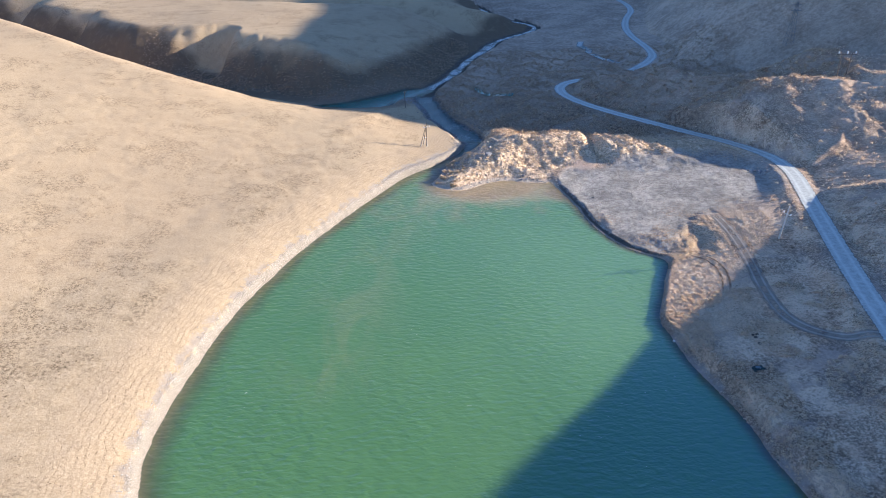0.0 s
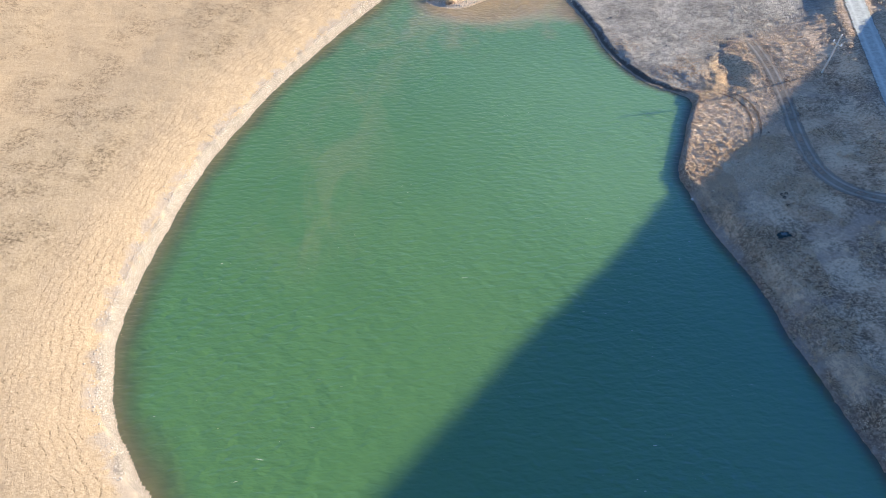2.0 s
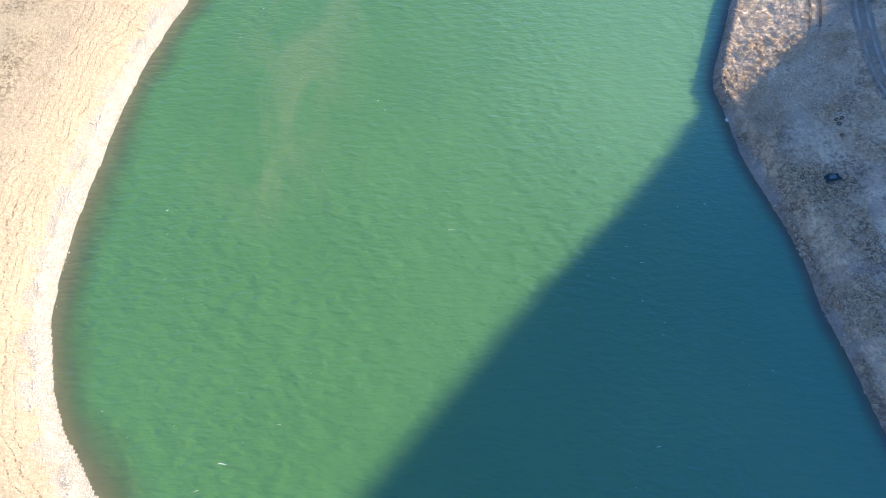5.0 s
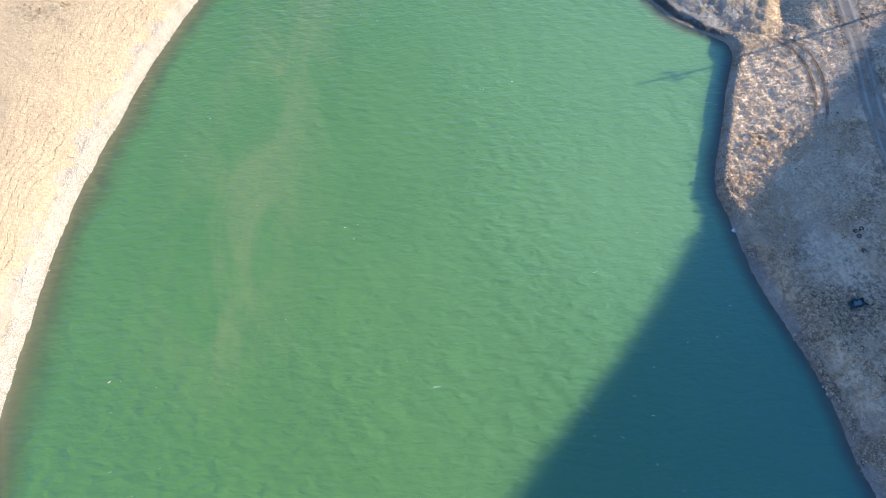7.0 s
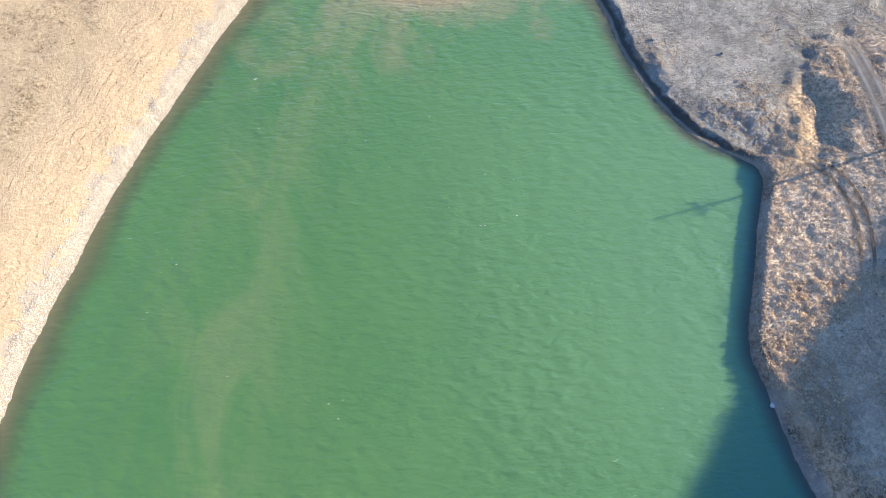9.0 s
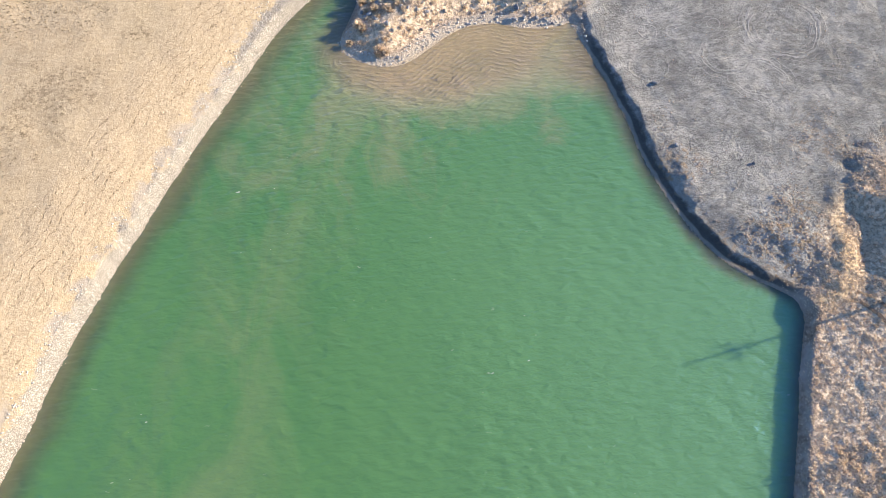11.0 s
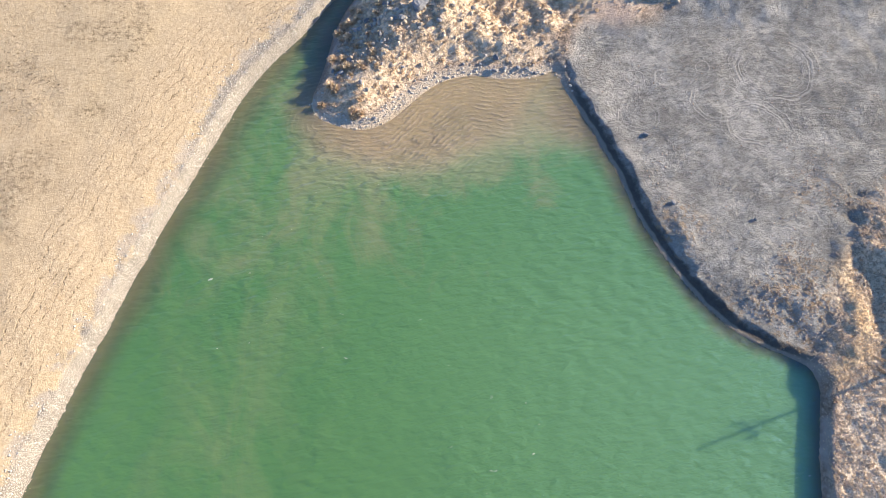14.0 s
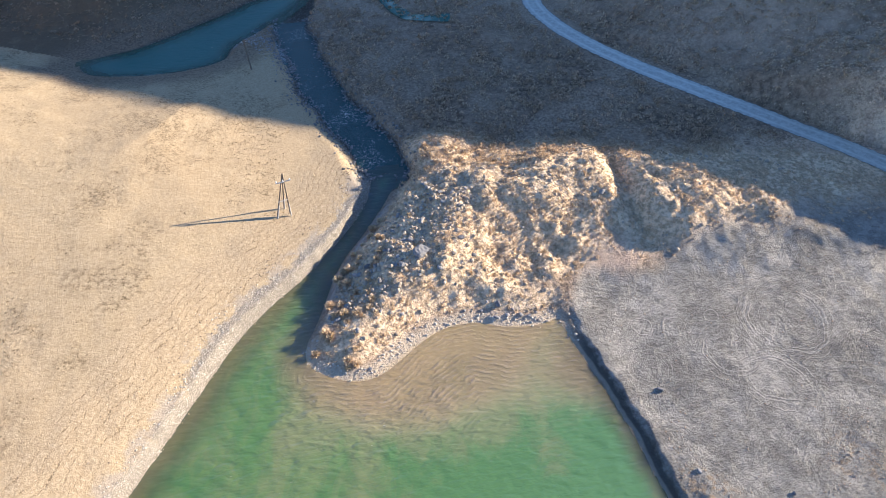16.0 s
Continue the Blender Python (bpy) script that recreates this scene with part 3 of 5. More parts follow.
    wet = k.range(k.math("ADD", shore, k.math("MULTIPLY", k.attr("west"), 0.35)), -0.3, 0.2, 1, 0)
    col = k.mix(wet, col, k.mix(k.attr("spit"), k.mix(fine, (0.22, 0.182, 0.14), (0.38, 0.32, 0.245)), k.mix(fine, (0.50, 0.40, 0.28), (0.66, 0.54, 0.40))))
    bed = k.math("MAXIMUM", k.range(k.attr("stream"), -0.3, 0.6, 1, 0), k.range(k.attr("pool"), -0.2, 0.8, 1, 0))
    col = k.mix(bed, col, k.mix(k.range(k.voronoi(2.4).outputs["Distance"], 0.1, 0.5), (0.30, 0.28, 0.26), (0.09, 0.08, 0.07)))

    height = k.math("ADD", k.math("MULTIPLY", fine, 0.55), k.math("MULTIPLY", grain, 0.25))
    ruts = k.math("ADD", k.math("MULTIPLY", k.noise(0.45, 5, 0.6, k.mapped((1.0, 0.6, 1.0), 40), 0.25), 1.0), k.math("MULTIPLY", k.noise(2.6, 6, 0.8), 1.5))
    height = k.math("ADD", height, k.math("MULTIPLY", yard, k.math("ADD", ruts, k.math("MULTIPLY", scuffs, 0.42))))
    height = k.math("ADD", height, k.math("MULTIPLY", k.math("MAXIMUM", mound, k.math("MULTIPLY", east, 0.5)), k.noise(1.3, 4, 0.6)))
    height = k.math("MULTIPLY", height, k.math("SUBTRACT", 1.0, k.math("MULTIPLY", k.attr("west"), 0.66)))
    height = k.math("MULTIPLY", height, k.math("SUBTRACT", 1.0, k.math("ADD", k.math("MULTIPLY", k.attr("corner"), 0.6), k.math("MULTIPLY", yard, 0.2))))
    height = k.math("SUBTRACT", height, k.math("MULTIPLY", tread, k.math("MULTIPLY", k.attr("west"), 0.07)))
    height = k.math("SUBTRACT", height, k.math("MULTIPLY", k.range(pebble.outputs["Distance"], 0.2, 0.6), k.math("MULTIPLY", west_band, 0.08)))
    return k.done(col, k.bump(height, 0.5, 1.0))


def water_material(name, deep, deeper, clear_to, wave=1.0, ior=2.2):
    """Murky water: light spreads within it, and the bed shows through where it is shallow."""
    k = Mat(name, 0.28 if ior > 1.5 else 0.1, 0.5)
    k.b.inputs["IOR"].default_value = ior
    k.b.inputs["Specular Tint"].default_value = (0.05, 0.28, 1.0, 1) if ior > 1.5 else (1, 1, 1, 1)
    shelf = k.attr("shelf")
    if ior > 1.5:
        k.b.subsurface_method = "BURLEY"
        k.put(k.range(shelf, 0.1, 0.6, 0.72, 0.2), k.b.inputs["Subsurface Weight"])
        k.b.inputs["Subsurface Radius"].default_value = (1.0, 1.0, 1.0)
        k.b.inputs["Subsurface Scale"].default_value = 4.4
    gust = k.range(k.noise(0.05, 3, 0.55), 0.32, 0.66, 0.25, 1.0)
    calm = k.range(k.noise(0.035, 3, 0.55, k.mapped((1.0, 0.5, 1.0), 18)), 0.36, 0.62, 0.6, 1.2)
    swell = k.noise(1.25, 0.9, 0.45, k.mapped((0.42, 1.0, 1.0), -15), 0.35)
    chop = k.noise(2.6, 1.0, 0.5, k.mapped((0.5, 1.0, 1.0), -24), 0.35)
    colour = k.mix(k.range(k.noise(0.022, 4, 0.6), 0.3, 0.7), deep, deeper)
    colour = k.mix(k.attr("lit_milk"), colour, (0.15, 0.305, 0.098))
    streaks = k.noise(0.14, 5, 0.6, k.mapped((1.0, 0.45, 1.0), 4), 0.9)
    silt = k.math("MULTIPLY", k.attr("silt"), k.range(streaks, 0.36, 0.64))
    colour = k.mix(k.math("MULTIPLY", silt, 0.65), colour, (0.20, 0.285, 0.09))
    cloud = k.range(k.math("ADD", k.attr("cloud"), k.math("MULTIPLY", k.math("SUBTRACT", k.noise(0.2, 6, 0.66, k.mapped((1.0, 0.55, 1.0), 12), 1.6), 0.5), 1.4)), 0.3, 1.0)
    colour = k.mix(k.math("MULTIPLY", cloud, 0.7), colour, (0.27, 0.285, 0.115))
    shallow = k.math("ADD", k.attr("depth"), k.math("MULTIPLY", k.math("SUBTRACT", k.noise(0.18, 4, 0.6, k.mapped((1.0, 0.6, 1.0), 15)), 0.5), 0.7))
    colour = k.mix(k.range(shallow, -0.2, k.range(shelf, 0.2, 0.8, 1.4, 2.0), k.range(shelf, 0.2, 0.8, 0.65 if wave > 0.8 else 0.2, 0.85), 0.0), colour, k.mix(shelf, (0.20, 0.185, 0.105), (0.66, 0.48, 0.275)))
    flecks = k.math("MULTIPLY", k.range(k.noise(2.2, 2, 0.5, k.mapped((0.4, 1.0, 1.0), -15), 0.5), 0.73, 0.755), k.range(k.noise(0.05, 3), 0.50, 0.62))
    colour = k.mix(k.math("MULTIPLY", flecks, 0.6 * wave), colour, (0.80, 0.84, 0.80))
    height = k.math("ADD", k.math("MULTIPLY", swell, calm), k.math("MULTIPLY", k.math("MULTIPLY", chop, gust), 0.4))
    wash = k.math("SINE", k.math("ADD", k.math("MULTIPLY", k.attr("run"), 9.5), k.math("MULTIPLY", k.noise(0.35, 4, 0.55), 12.0)))
    wash = k.math("MULTIPLY", k.math("MULTIPLY", k.range(wash, -0.6, 1.0), shelf), k.math("MULTIPLY", k.range(k.noise(0.5, 3, 0.6), 0.38, 0.62, 0.1, 1.0), k.range(k.attr("depth"), 0.2, 1.0, 1.0, 0.25)))
    height = k.math("ADD", height, k.math("MULTIPLY", wash, 0.28))
    colour = k.mix(k.math("MULTIPLY", wash, 0.3), colour, (0.84, 0.70, 0.50))
    k.done(colour, k.bump(height, 0.33 * wave, 0.7))
    clear = k.n.new("ShaderNodeBsdfTransparent")
    clear.inputs["Color"].default_value = (0.88, 0.86, 0.74, 1)
    mixer = k.n.new("ShaderNodeMixShader")
    murk = k.math("ADD", k.attr("depth"), k.math("MULTIPLY", k.math("SUBTRACT", k.noise(0.5, 4, 0.6, k.mapped((1, 0.6, 1), 10)), 0.5), 0.4))
    k.put(k.range(murk, -0.25, clear_to, 0.4, 1.0), mixer.inputs[0])
    k.l.new(clear.outputs[0], mixer.inputs[1])
    k.l.new(k.b.outputs[0], mixer.inputs[2])
    k.l.new(mixer.outputs[0], k.n["Material Output"].inputs["Surface"])
    return k.m


def stream_material(name, white):
    """Shallow running water over stones, broken white in places."""
    k = Mat(name, 0.15, 0.5)
    k.b.inputs["IOR"].default_value = 1.33
    run = k.mapped((1.0, 1.0, 1.0), 0)
    broken = k.math("MULTIPLY", k.range(k.noise(2.6, 5, 0.75, run, 1.2), 0.56 - white, 0.68 - white), k.range(k.noise(0.10, 3, 0.6), 0.52 - white, 0.66 - white))
    foam = k.math("MULTIPLY", broken, k.attr("middle"))
    k.put(k.range(foam, 0, 1, 0.15, 0.8), k.b.inputs["Roughness"])
    k.done(k.mix(foam, (0.018, 0.07, 0.08), (0.78, 0.80, 0.80)), k.bump(k.noise(1.6, 4, 0.6, run, 0.5), 0.3, 0.6))
    return k.m


def road_material(name, pale, dark, worn=False, ruts=False):
    """Packed gravel with paler wheel ways and a crumbled verge."""
    k = Mat(name, 0.92, 0.2)
    off = k.math("ABSOLUTE", k.attr("side"))
    ways = k.math("SUBTRACT", 1.0, k.math("ABSOLUTE", k.math("MULTIPLY", k.math("SUBTRACT", off, 0.45), 4.5)), True)
    colour = k.mix(k.range(k.noise(1.2, 6, 0.7), 0.3, 0.7), dark, pale)
    colour = k.mix(k.math("MULTIPLY", ways, k.range(k.noise(0.4, 4, 0.6), 0.25, 0.6, 0.3, 0.9)), colour, tuple(min(1, 1.1 * c) for c in pale))
    k.done(colour, k.bump(k.noise(4.0, 4, 0.7), 0.1, 0.7))
    clear = k.n.new("ShaderNodeBsdfTransparent")
    mixer = k.n.new("ShaderNodeMixShader")
    frayed = k.math("ADD", off, k.math("MULTIPLY", k.math("SUBTRACT", k.noise(0.9, 5, 0.7), 0.5), 0.5))
    cover = k.math("MULTIPLY", k.range(frayed, 0.80, 0.98, 1, 0), k.attr("fade"))
    if worn:
        cover = k.math("MULTIPLY", k.math("MULTIPLY", cover, k.range(ways, 0.1, 0.7, 0.65, 1.0)), k.range(k.noise(0.25, 4, 0.6), 0.3, 0.6, 0.55, 1.0))
    if ruts:
        cover = k.math("MULTIPLY", k.math("MULTIPLY", k.range(k.math("ABSOLUTE", k.math("SUBTRACT", off, 0.62)), 0.12, 0.24, 1, 0), k.attr("fade")), k.range(k.noise(0.7, 4, 0.7), 0.3, 0.5))
    k.put(cover, mixer.inputs[0])
    k.l.new(clear.outputs[0], mixer.inputs[1])
    k.l.new(k.b.outputs[0], mixer.inputs[2])
    k.l.new(mixer.outputs[0], k.n["Material Output"].inputs["Surface"])
    return k.m


def varied(name, a, b, roughness=0.9, scale=8.0, bump=0.02, by_island=False, specular=0.3):
    """A plain weathered surface between two colours."""
    k = Mat(name, roughness, specular)
    pick = k.island() if by_island else k.random()
    colour = k.mix(k.math("ADD", k.math("MULTIPLY", k.noise(scale, 5, 0.65), 0.5), k.math("MULTIPLY", pick, 0.5)), a, b)
    return k.done(colour, k.bump(k.noise(scale * 2, 4, 0.6), bump))


def grassy(name, a, b):
    """Dry blades: two-sided, with light coming through them."""
    k = Mat(name, 0.9, 0.1)
    colour = k.mix(k.math("ADD", k.math("MULTIPLY", k.noise(0.8, 4, 0.6), 0.4), k.math("MULTIPLY", k.island(), 0.6)), a, b)
    k.done(colour)
    through_light = k.n.new("ShaderNodeBsdfTranslucent")
    k.l.new(colour, through_light.inputs["Color"])
    mixer = k.n.new("ShaderNodeMixShader")
    mixer.inputs[0].default_value = 0.3
    k.l.new(k.b.outputs[0], mixer.inputs[1])
    k.l.new(through_light.outputs[0], mixer.inputs[2])
    k.l.new(mixer.outputs[0], k.n["Material Output"].inputs["Surface"])
    return k.m


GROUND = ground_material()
WATER = water_material("lake_water", (0.096, 0.228, 0.047), (0.116, 0.252, 0.056), 1.5)
POOL_WATER = water_material("pool_water", (0.025, 0.135, 0.125), (0.032, 0.155, 0.14), 0.9, 0.25, 1.3)
STREAM_WATER = stream_material("stream_water", 0.03)
RIFFLE_WATER = stream_material("riffle_water", 0.10)
RAPID_WATER = stream_material("rapid_water", 0.13)
ROAD_GRAVEL = road_material("road_gravel", (0.56, 0.61, 0.60), (0.36, 0.40, 0.395))
TRACK_SOIL = road_material("track_soil", (0.37, 0.345, 0.31), (0.25, 0.23, 0.205), True)
RUT_SOIL = road_material("rut_soil", (0.20, 0.15, 0.115), (0.10, 0.075, 0.058), False, True)
PALE_STONE = varied("pale_stone", (0.32, 0.295, 0.262), (0.70, 0.66, 0.60), 0.85, 3.0, 0.03, True)
WET_STONE = varied("wet_stone", (0.07, 0.072, 0.075), (0.38, 0.38, 0.385), 0.5, 2.0, 0.04, True)
RUBBLE = varied("rubble_stone", (0.25, 0.215, 0.175), (0.58, 0.505, 0.42), 0.85, 2.0, 0.04, True)
HERB = grassy("dark_herb", (0.20, 0.157, 0.098), (0.36, 0.283, 0.18))
GREY_STONE = varied("grey_stone", (0.20, 0.20, 0.21), (0.46, 0.45, 0.44), 0.85, 2.0, 0.04, True)
BOULDER = varied("boulder_rock", (0.13, 0.135, 0.15), (0.36, 0.365, 0.38), 0.8, 1.5, 0.06)
CLOD = varied("soil_clod", (0.40, 0.315, 0.24), (0.74, 0.60, 0.47), 0.95, 3.0, 0.03, True)
DARK_CLOD = varied("dark_clod", (0.11, 0.09, 0.07), (0.36, 0.30, 0.24), 0.95, 3.0, 0.03, True)
STRAW = grassy("dry_straw", (0.52, 0.405, 0.285), (0.90, 0.75, 0.57))
BROWN_GRASS = grassy("brown_grass", (0.50, 0.395, 0.29), (0.95, 0.80, 0.62))
SCRUB = grassy("dark_scrub", (0.28, 0.215, 0.16), (0.78, 0.63, 0.48))
SHRUB = grassy("dry_shrub", (0.46, 0.36, 0.25), (0.78, 0.65, 0.49))
WOOD = varied("weathered_timber", (0.10, 0.085, 0.07), (0.24, 0.20, 0.165), 0.85, 5.0, 0.01)
CONCRETE = varied("pale_concrete", (0.50, 0.48, 0.45), (0.68, 0.66, 0.62), 0.85, 3.0, 0.008)
CERAMIC = varied("white_ceramic", (0.72, 0.72, 0.70), (0.85, 0.85, 0.83), 0.25, 5.0, 0.001, False, 0.5)
STEEL = varied("galvanised_steel", (0.13, 0.13, 0.135), (0.26, 0.26, 0.27), 0.55, 4.0, 0.002, False, 0.5)
RUBBER = varied("worn_rubber", (0.04, 0.042, 0.05), (0.10, 0.10, 0.11), 0.8, 6.0, 0.005)
WRAP = varied("pale_wrap", (0.05, 0.09, 0.12), (0.26, 0.37, 0.45), 0.5, 3.0, 0.02)
TARP = varied("teal_tarpaulin", (0.010, 0.022, 0.028), (0.035, 0.075, 0.085), 0.5, 2.0, 0.02)
PLASTIC = varied("white_plastic", (0.70, 0.71, 0.72), (0.85, 0.85, 0.85), 0.4, 4.0, 0.01)

# ---- land and water ----
xs, ys = spaced(-2200, 2200, (-112, -48, 0.55), (-48, 88, 0.32), (88, 140, 0.55)), spaced(-1600, 3000, (44, 84, 0.45), (84, 194, 0.32), (194, 270, 0.5))
gx, gy = np.meshgrid(xs, ys)
gz, gm = ground_height(gx, gy)
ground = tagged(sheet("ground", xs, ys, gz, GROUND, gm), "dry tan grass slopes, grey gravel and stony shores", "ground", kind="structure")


def ground_z(x, y):
    """Height of the ground's mesh at points of the plan."""
    x, y = np.atleast_1d(np.asarray(x, float)), np.atleast_1d(np.asarray(y, float))
    i, j = np.clip(np.searchsorted(xs, x) - 1, 0, len(xs) - 2), np.clip(np.searchsorted(ys, y) - 1, 0, len(ys) - 2)
    tx, ty = (x - xs[i]) / (xs[i + 1] - xs[i]), (y - ys[j]) / (ys[j + 1] - ys[j])
    return (gz[j, i] * (1 - tx) + gz[j, i + 1] * tx) * (1 - ty) + (gz[j + 1, i] * (1 - tx) + gz[j + 1, i + 1] * tx) * ty


def soil(key, x, y):
    i, j = np.clip(np.searchsorted(xs, x), 0, len(xs) - 1), np.clip(np.searchsorted(ys, y), 0, len(ys) - 1)
    return gm[key][j, i]


lx, ly = np.arange(-52, 58, 0.8), np.arange(-10, 200.5, 0.8)
wx, wy = np.meshgrid(lx, ly)
plume = np.exp(-(line_dist(wx, wy, np.array([(-19, 84), (-18, 100), (-15.5, 120), (-12, 136), (-6, 150)])) / 8.0) ** 2)
plume = np.maximum(plume, 0.7 * np.exp(-(line_dist(wx, wy, np.array([(-10, 152), (-8, 140), (-12, 128)])) / 6.0) ** 2))
cloud = np.exp(-(line_dist(wx, wy, np.array([(-4, 153), (6, 153), (14, 151), (24, 155), (30, 156)])) / 6.0) ** 2)
cloud = np.maximum(cloud, 0.75 * np.exp(-(line_dist(wx, wy, np.array([(22, 152), (24, 145)])) / 3.0) ** 2))
cloud = np.maximum(cloud, 1.25 * np.exp(-(line_dist(wx, wy, np.array([(16.5, 154.5), (18.6, 151.8), (19.2, 150.2)])) / 1.5) ** 2))
cloud = np.maximum(cloud, 0.75 * np.exp(-(line_dist(wx, wy, np.array([(3, 150), (2, 141)])) / 3.5) ** 2))
cloud = np.maximum(cloud, 0.70 * np.exp(-((-area_dist(wx, wy, LAKE)) / 2.2) ** 2) * sm(wx, 24, 30) * sm(wy, 117, 124))
# silty paleness, its colour kept off the hill-shaded south so that stays dark
lit_milk = 0.85 * sm(wx, -14, 36) * sm(wy, 66, 96) * (1 - 0.5 * sm(wy, 120, 150))
cloud = np.maximum(cloud, 0.58 * sm(wy, 116, 150) * (1 - 0.8 * sm(wx, 4, 24)))
shelf = np.exp(-(((wx - 13) / 20) ** 4 + ((wy - 158.5) / 11) ** 4))
tagged(sheet("water", lx, ly, np.zeros_like(wx), WATER, dict(depth=lake_depth(wx, wy), silt=plume, cloud=cloud, lit_milk=lit_milk, shelf=shelf, run=line_dist(wx, wy, BAY)), area_dist(wx, wy, LAKE) < 1.5), "rippled murky green lake water", "water", kind="structure")
px, py = np.arange(-54, 0, 0.8), np.arange(230, 272, 0.8)
qx, qy = np.meshgrid(px, py)
pool_z = 0.02 + np.zeros_like(qx)
tagged(sheet("water", px, py, pool_z, POOL_WATER, dict(depth=np.clip(-area_dist(qx, qy, POOL) * 0.25, 0, 3), silt=0 * qx), area_dist(qx, qy, POOL) < 1.2), "still dark teal pool below a bluff", "water", kind="structure")


def ribbon(name, path, half, height, material, across=9, key="side", uneven=0.0):
    """A strip along a path of the plan; height(x, y) gives its level, uneven how much its width varies."""
    seg = np.linalg.norm(np.diff(path, axis=0), axis=1)
    run = np.concatenate([[0], np.cumsum(seg)])
    n = max(8, int(run[-1] / 0.8))
    s = np.linspace(0, run[-1], n)
    cx, cy = np.interp(s, run, path[:, 0]), np.interp(s, run, path[:, 1])
    tx, ty = np.gradient(cx), np.gradient(cy)
    ln = np.hypot(tx, ty) + 1e-9
    half = half * (1 + uneven * fbm(cx, cy, 14, 3, 64, 0.7))[:, None]
    v = np.linspace(-1, 1, across)
    x, y = cx[:, None] - (ty / ln)[:, None] * v * half, cy[:, None] + (tx / ln)[:, None] * v * half
    co = np.stack([x, y, height(x, y)], -1).reshape(-1, 3)
    i = (np.arange(n - 1)[:, None] * across + np.arange(across - 1)[None]).ravel()
    me = bpy.data.meshes.new(name)
    me.from_pydata(co.tolist(), [], np.stack([i, i + across, i + across + 1, i + 1], -1).tolist())
    me.attributes.new(key, "FLOAT", "POINT").data.foreach_set("value", np.tile(v if key == "side" else 1 - np.abs(v) ** 3, n).astype(np.float32))
    ends = sm(np.minimum(s, run[-1] - s), 0, min(7, 0.3 * run[-1]))
    me.attributes.new("fade", "FLOAT", "POINT").data.foreach_set("value", np.repeat(ends, across).astype(np.float32))
    me.polygons.foreach_set("use_smooth", np.ones(len(me.polygons), bool))
    me.materials.append(material)
    me.update()
    return new(name, me)


def over_ground(lift):
    return lambda x, y: ground_z(x.ravel(), y.ravel()).reshape(x.shape) + lift


tagged(ribbon("road", ROAD, 2.35, over_ground(0.10), ROAD_GRAVEL, 13), "pale packed gravel road along the hillside", "road", kind="structure")
tagged(ribbon("road", TRACK, 1.4, over_ground(0.07), TRACK_SOIL, 9), "worn dirt track with two wheel ruts", "road", kind="structure")
for trail in ([(50.4, 119.0), (52.4, 120.0), (54.6, 118.3), (55.9, 115.0), (56.0, 111.0), (54.8, 106.2), (53.2, 102.5)],):
    tagged(ribbon("road", chaikin(trail, False, 3), 1.05, over_ground(0.06), RUT_SOIL, 13), "faint wheel ruts pressed into dry ground", "road", kind="structure")
tagged(ribbon("water", STREAM[STREAM[:, 1] < 256], 3.9, lambda x, y: -0.02 + 0.0 * x + sheet_rise(y), STREAM_WATER, 9, "middle"), "shallow rocky stream broken by riffles", "water", kind="structure")
tagged(ribbon("water", STREAM[STREAM[:, 1] > 264], 1.8, lambda x, y: 0.02 + 0.0 * x + sheet_rise(y), RAPID_WATER, 9, "middle", 0.8), "shallow rocky stream broken by riffles", "water", kind="structure")
for side_arm in ([(12, 262), (14, 254), (17, 248), (21, 244), (26, 243)], [(71, 345), (68, 335), (72, 326), (69, 318), (73, 308), (74, 300), (79, 296)]):
    arm = chaikin(side_arm, False, 3)
    tagged(ribbon("water", arm, 1.7, over_ground(0.25), POOL_WATER if side_arm[0][0] < 20 else RAPID_WATER, 9, "depth" if side_arm[0][0] < 20 else "middle"), "narrow side arm of the stream", "water", kind="structure")

riffle = chaikin([(-16.5, 251), (-14, 249.6), (-12, 246), (-10.2, 240.5), (-8.6, 235)], False, 3)
tagged(ribbon("water", riffle, 0.9, lambda x, y: 0.09 + 0.0 * x, RIFFLE_WATER, 9, "middle", 0.9), "white riffle spilling from the pool", "water", kind="structure")

# ---- loose things: builders ----
def part(name, bm, material, parent, label=""):
    """Links a bmesh as one mesh object under a thing or a part."""
    me = bpy.data.meshes.new(name)
    bm.to_mesh(me)
    bm.free()
    me.materials.append(material)
    ob = new(name, me)
    ob.parent = parent
    if label:
        tagged(ob, label)
    return ob


def rod(bm, a, b, r0, r1, sides=8):
    """A tapered round bar from a to b."""
    a, b = Vector(a), Vector(b)
    m = Matrix.Translation((a + b) / 2) @ (b - a).to_track_quat("Z", "Y").to_matrix().to_4x4()
    bmesh.ops.create_cone(bm, cap_ends=True, segments=sides, radius1=r0, radius2=r1, depth=(b - a).length, matrix=m)
    return bm


def bar(name, a, b, r0, r1, material, parent, label="", sides=8):
    return part(name, rod(bmesh.new(), a, b, r0, r1, sides), material, parent, label)


def base(name, x, y, label, category, group="", yaw=0.0, sink=0.0, lean=(0, 0)):
    ob = new(name)
    ob.matrix_basis = pose(x, y, float(ground_z(x, y)[0]) - sink, lean[0], lean[1], yaw)
    return tagged(ob, label, category, group)


def insulator(at, parent, size=1.0):
    """A ribbed white insulator on its pin."""
    bm = bmesh.new()
    x, y, z = at
    rod(bm, (x, y, z), (x, y, z + 0.16 * size), 0.03 * size, 0.03 * size)
    for i in range(3):
        rod(bm, (x, y, z + (0.10 + 0.09 * i) * size), (x, y, z + (0.17 + 0.09 * i) * size), (0.13 - 0.02 * i) * size, 0.05 * size, 10)
    return part("insulator", bm, CERAMIC, parent, "white ribbed ceramic insulator")


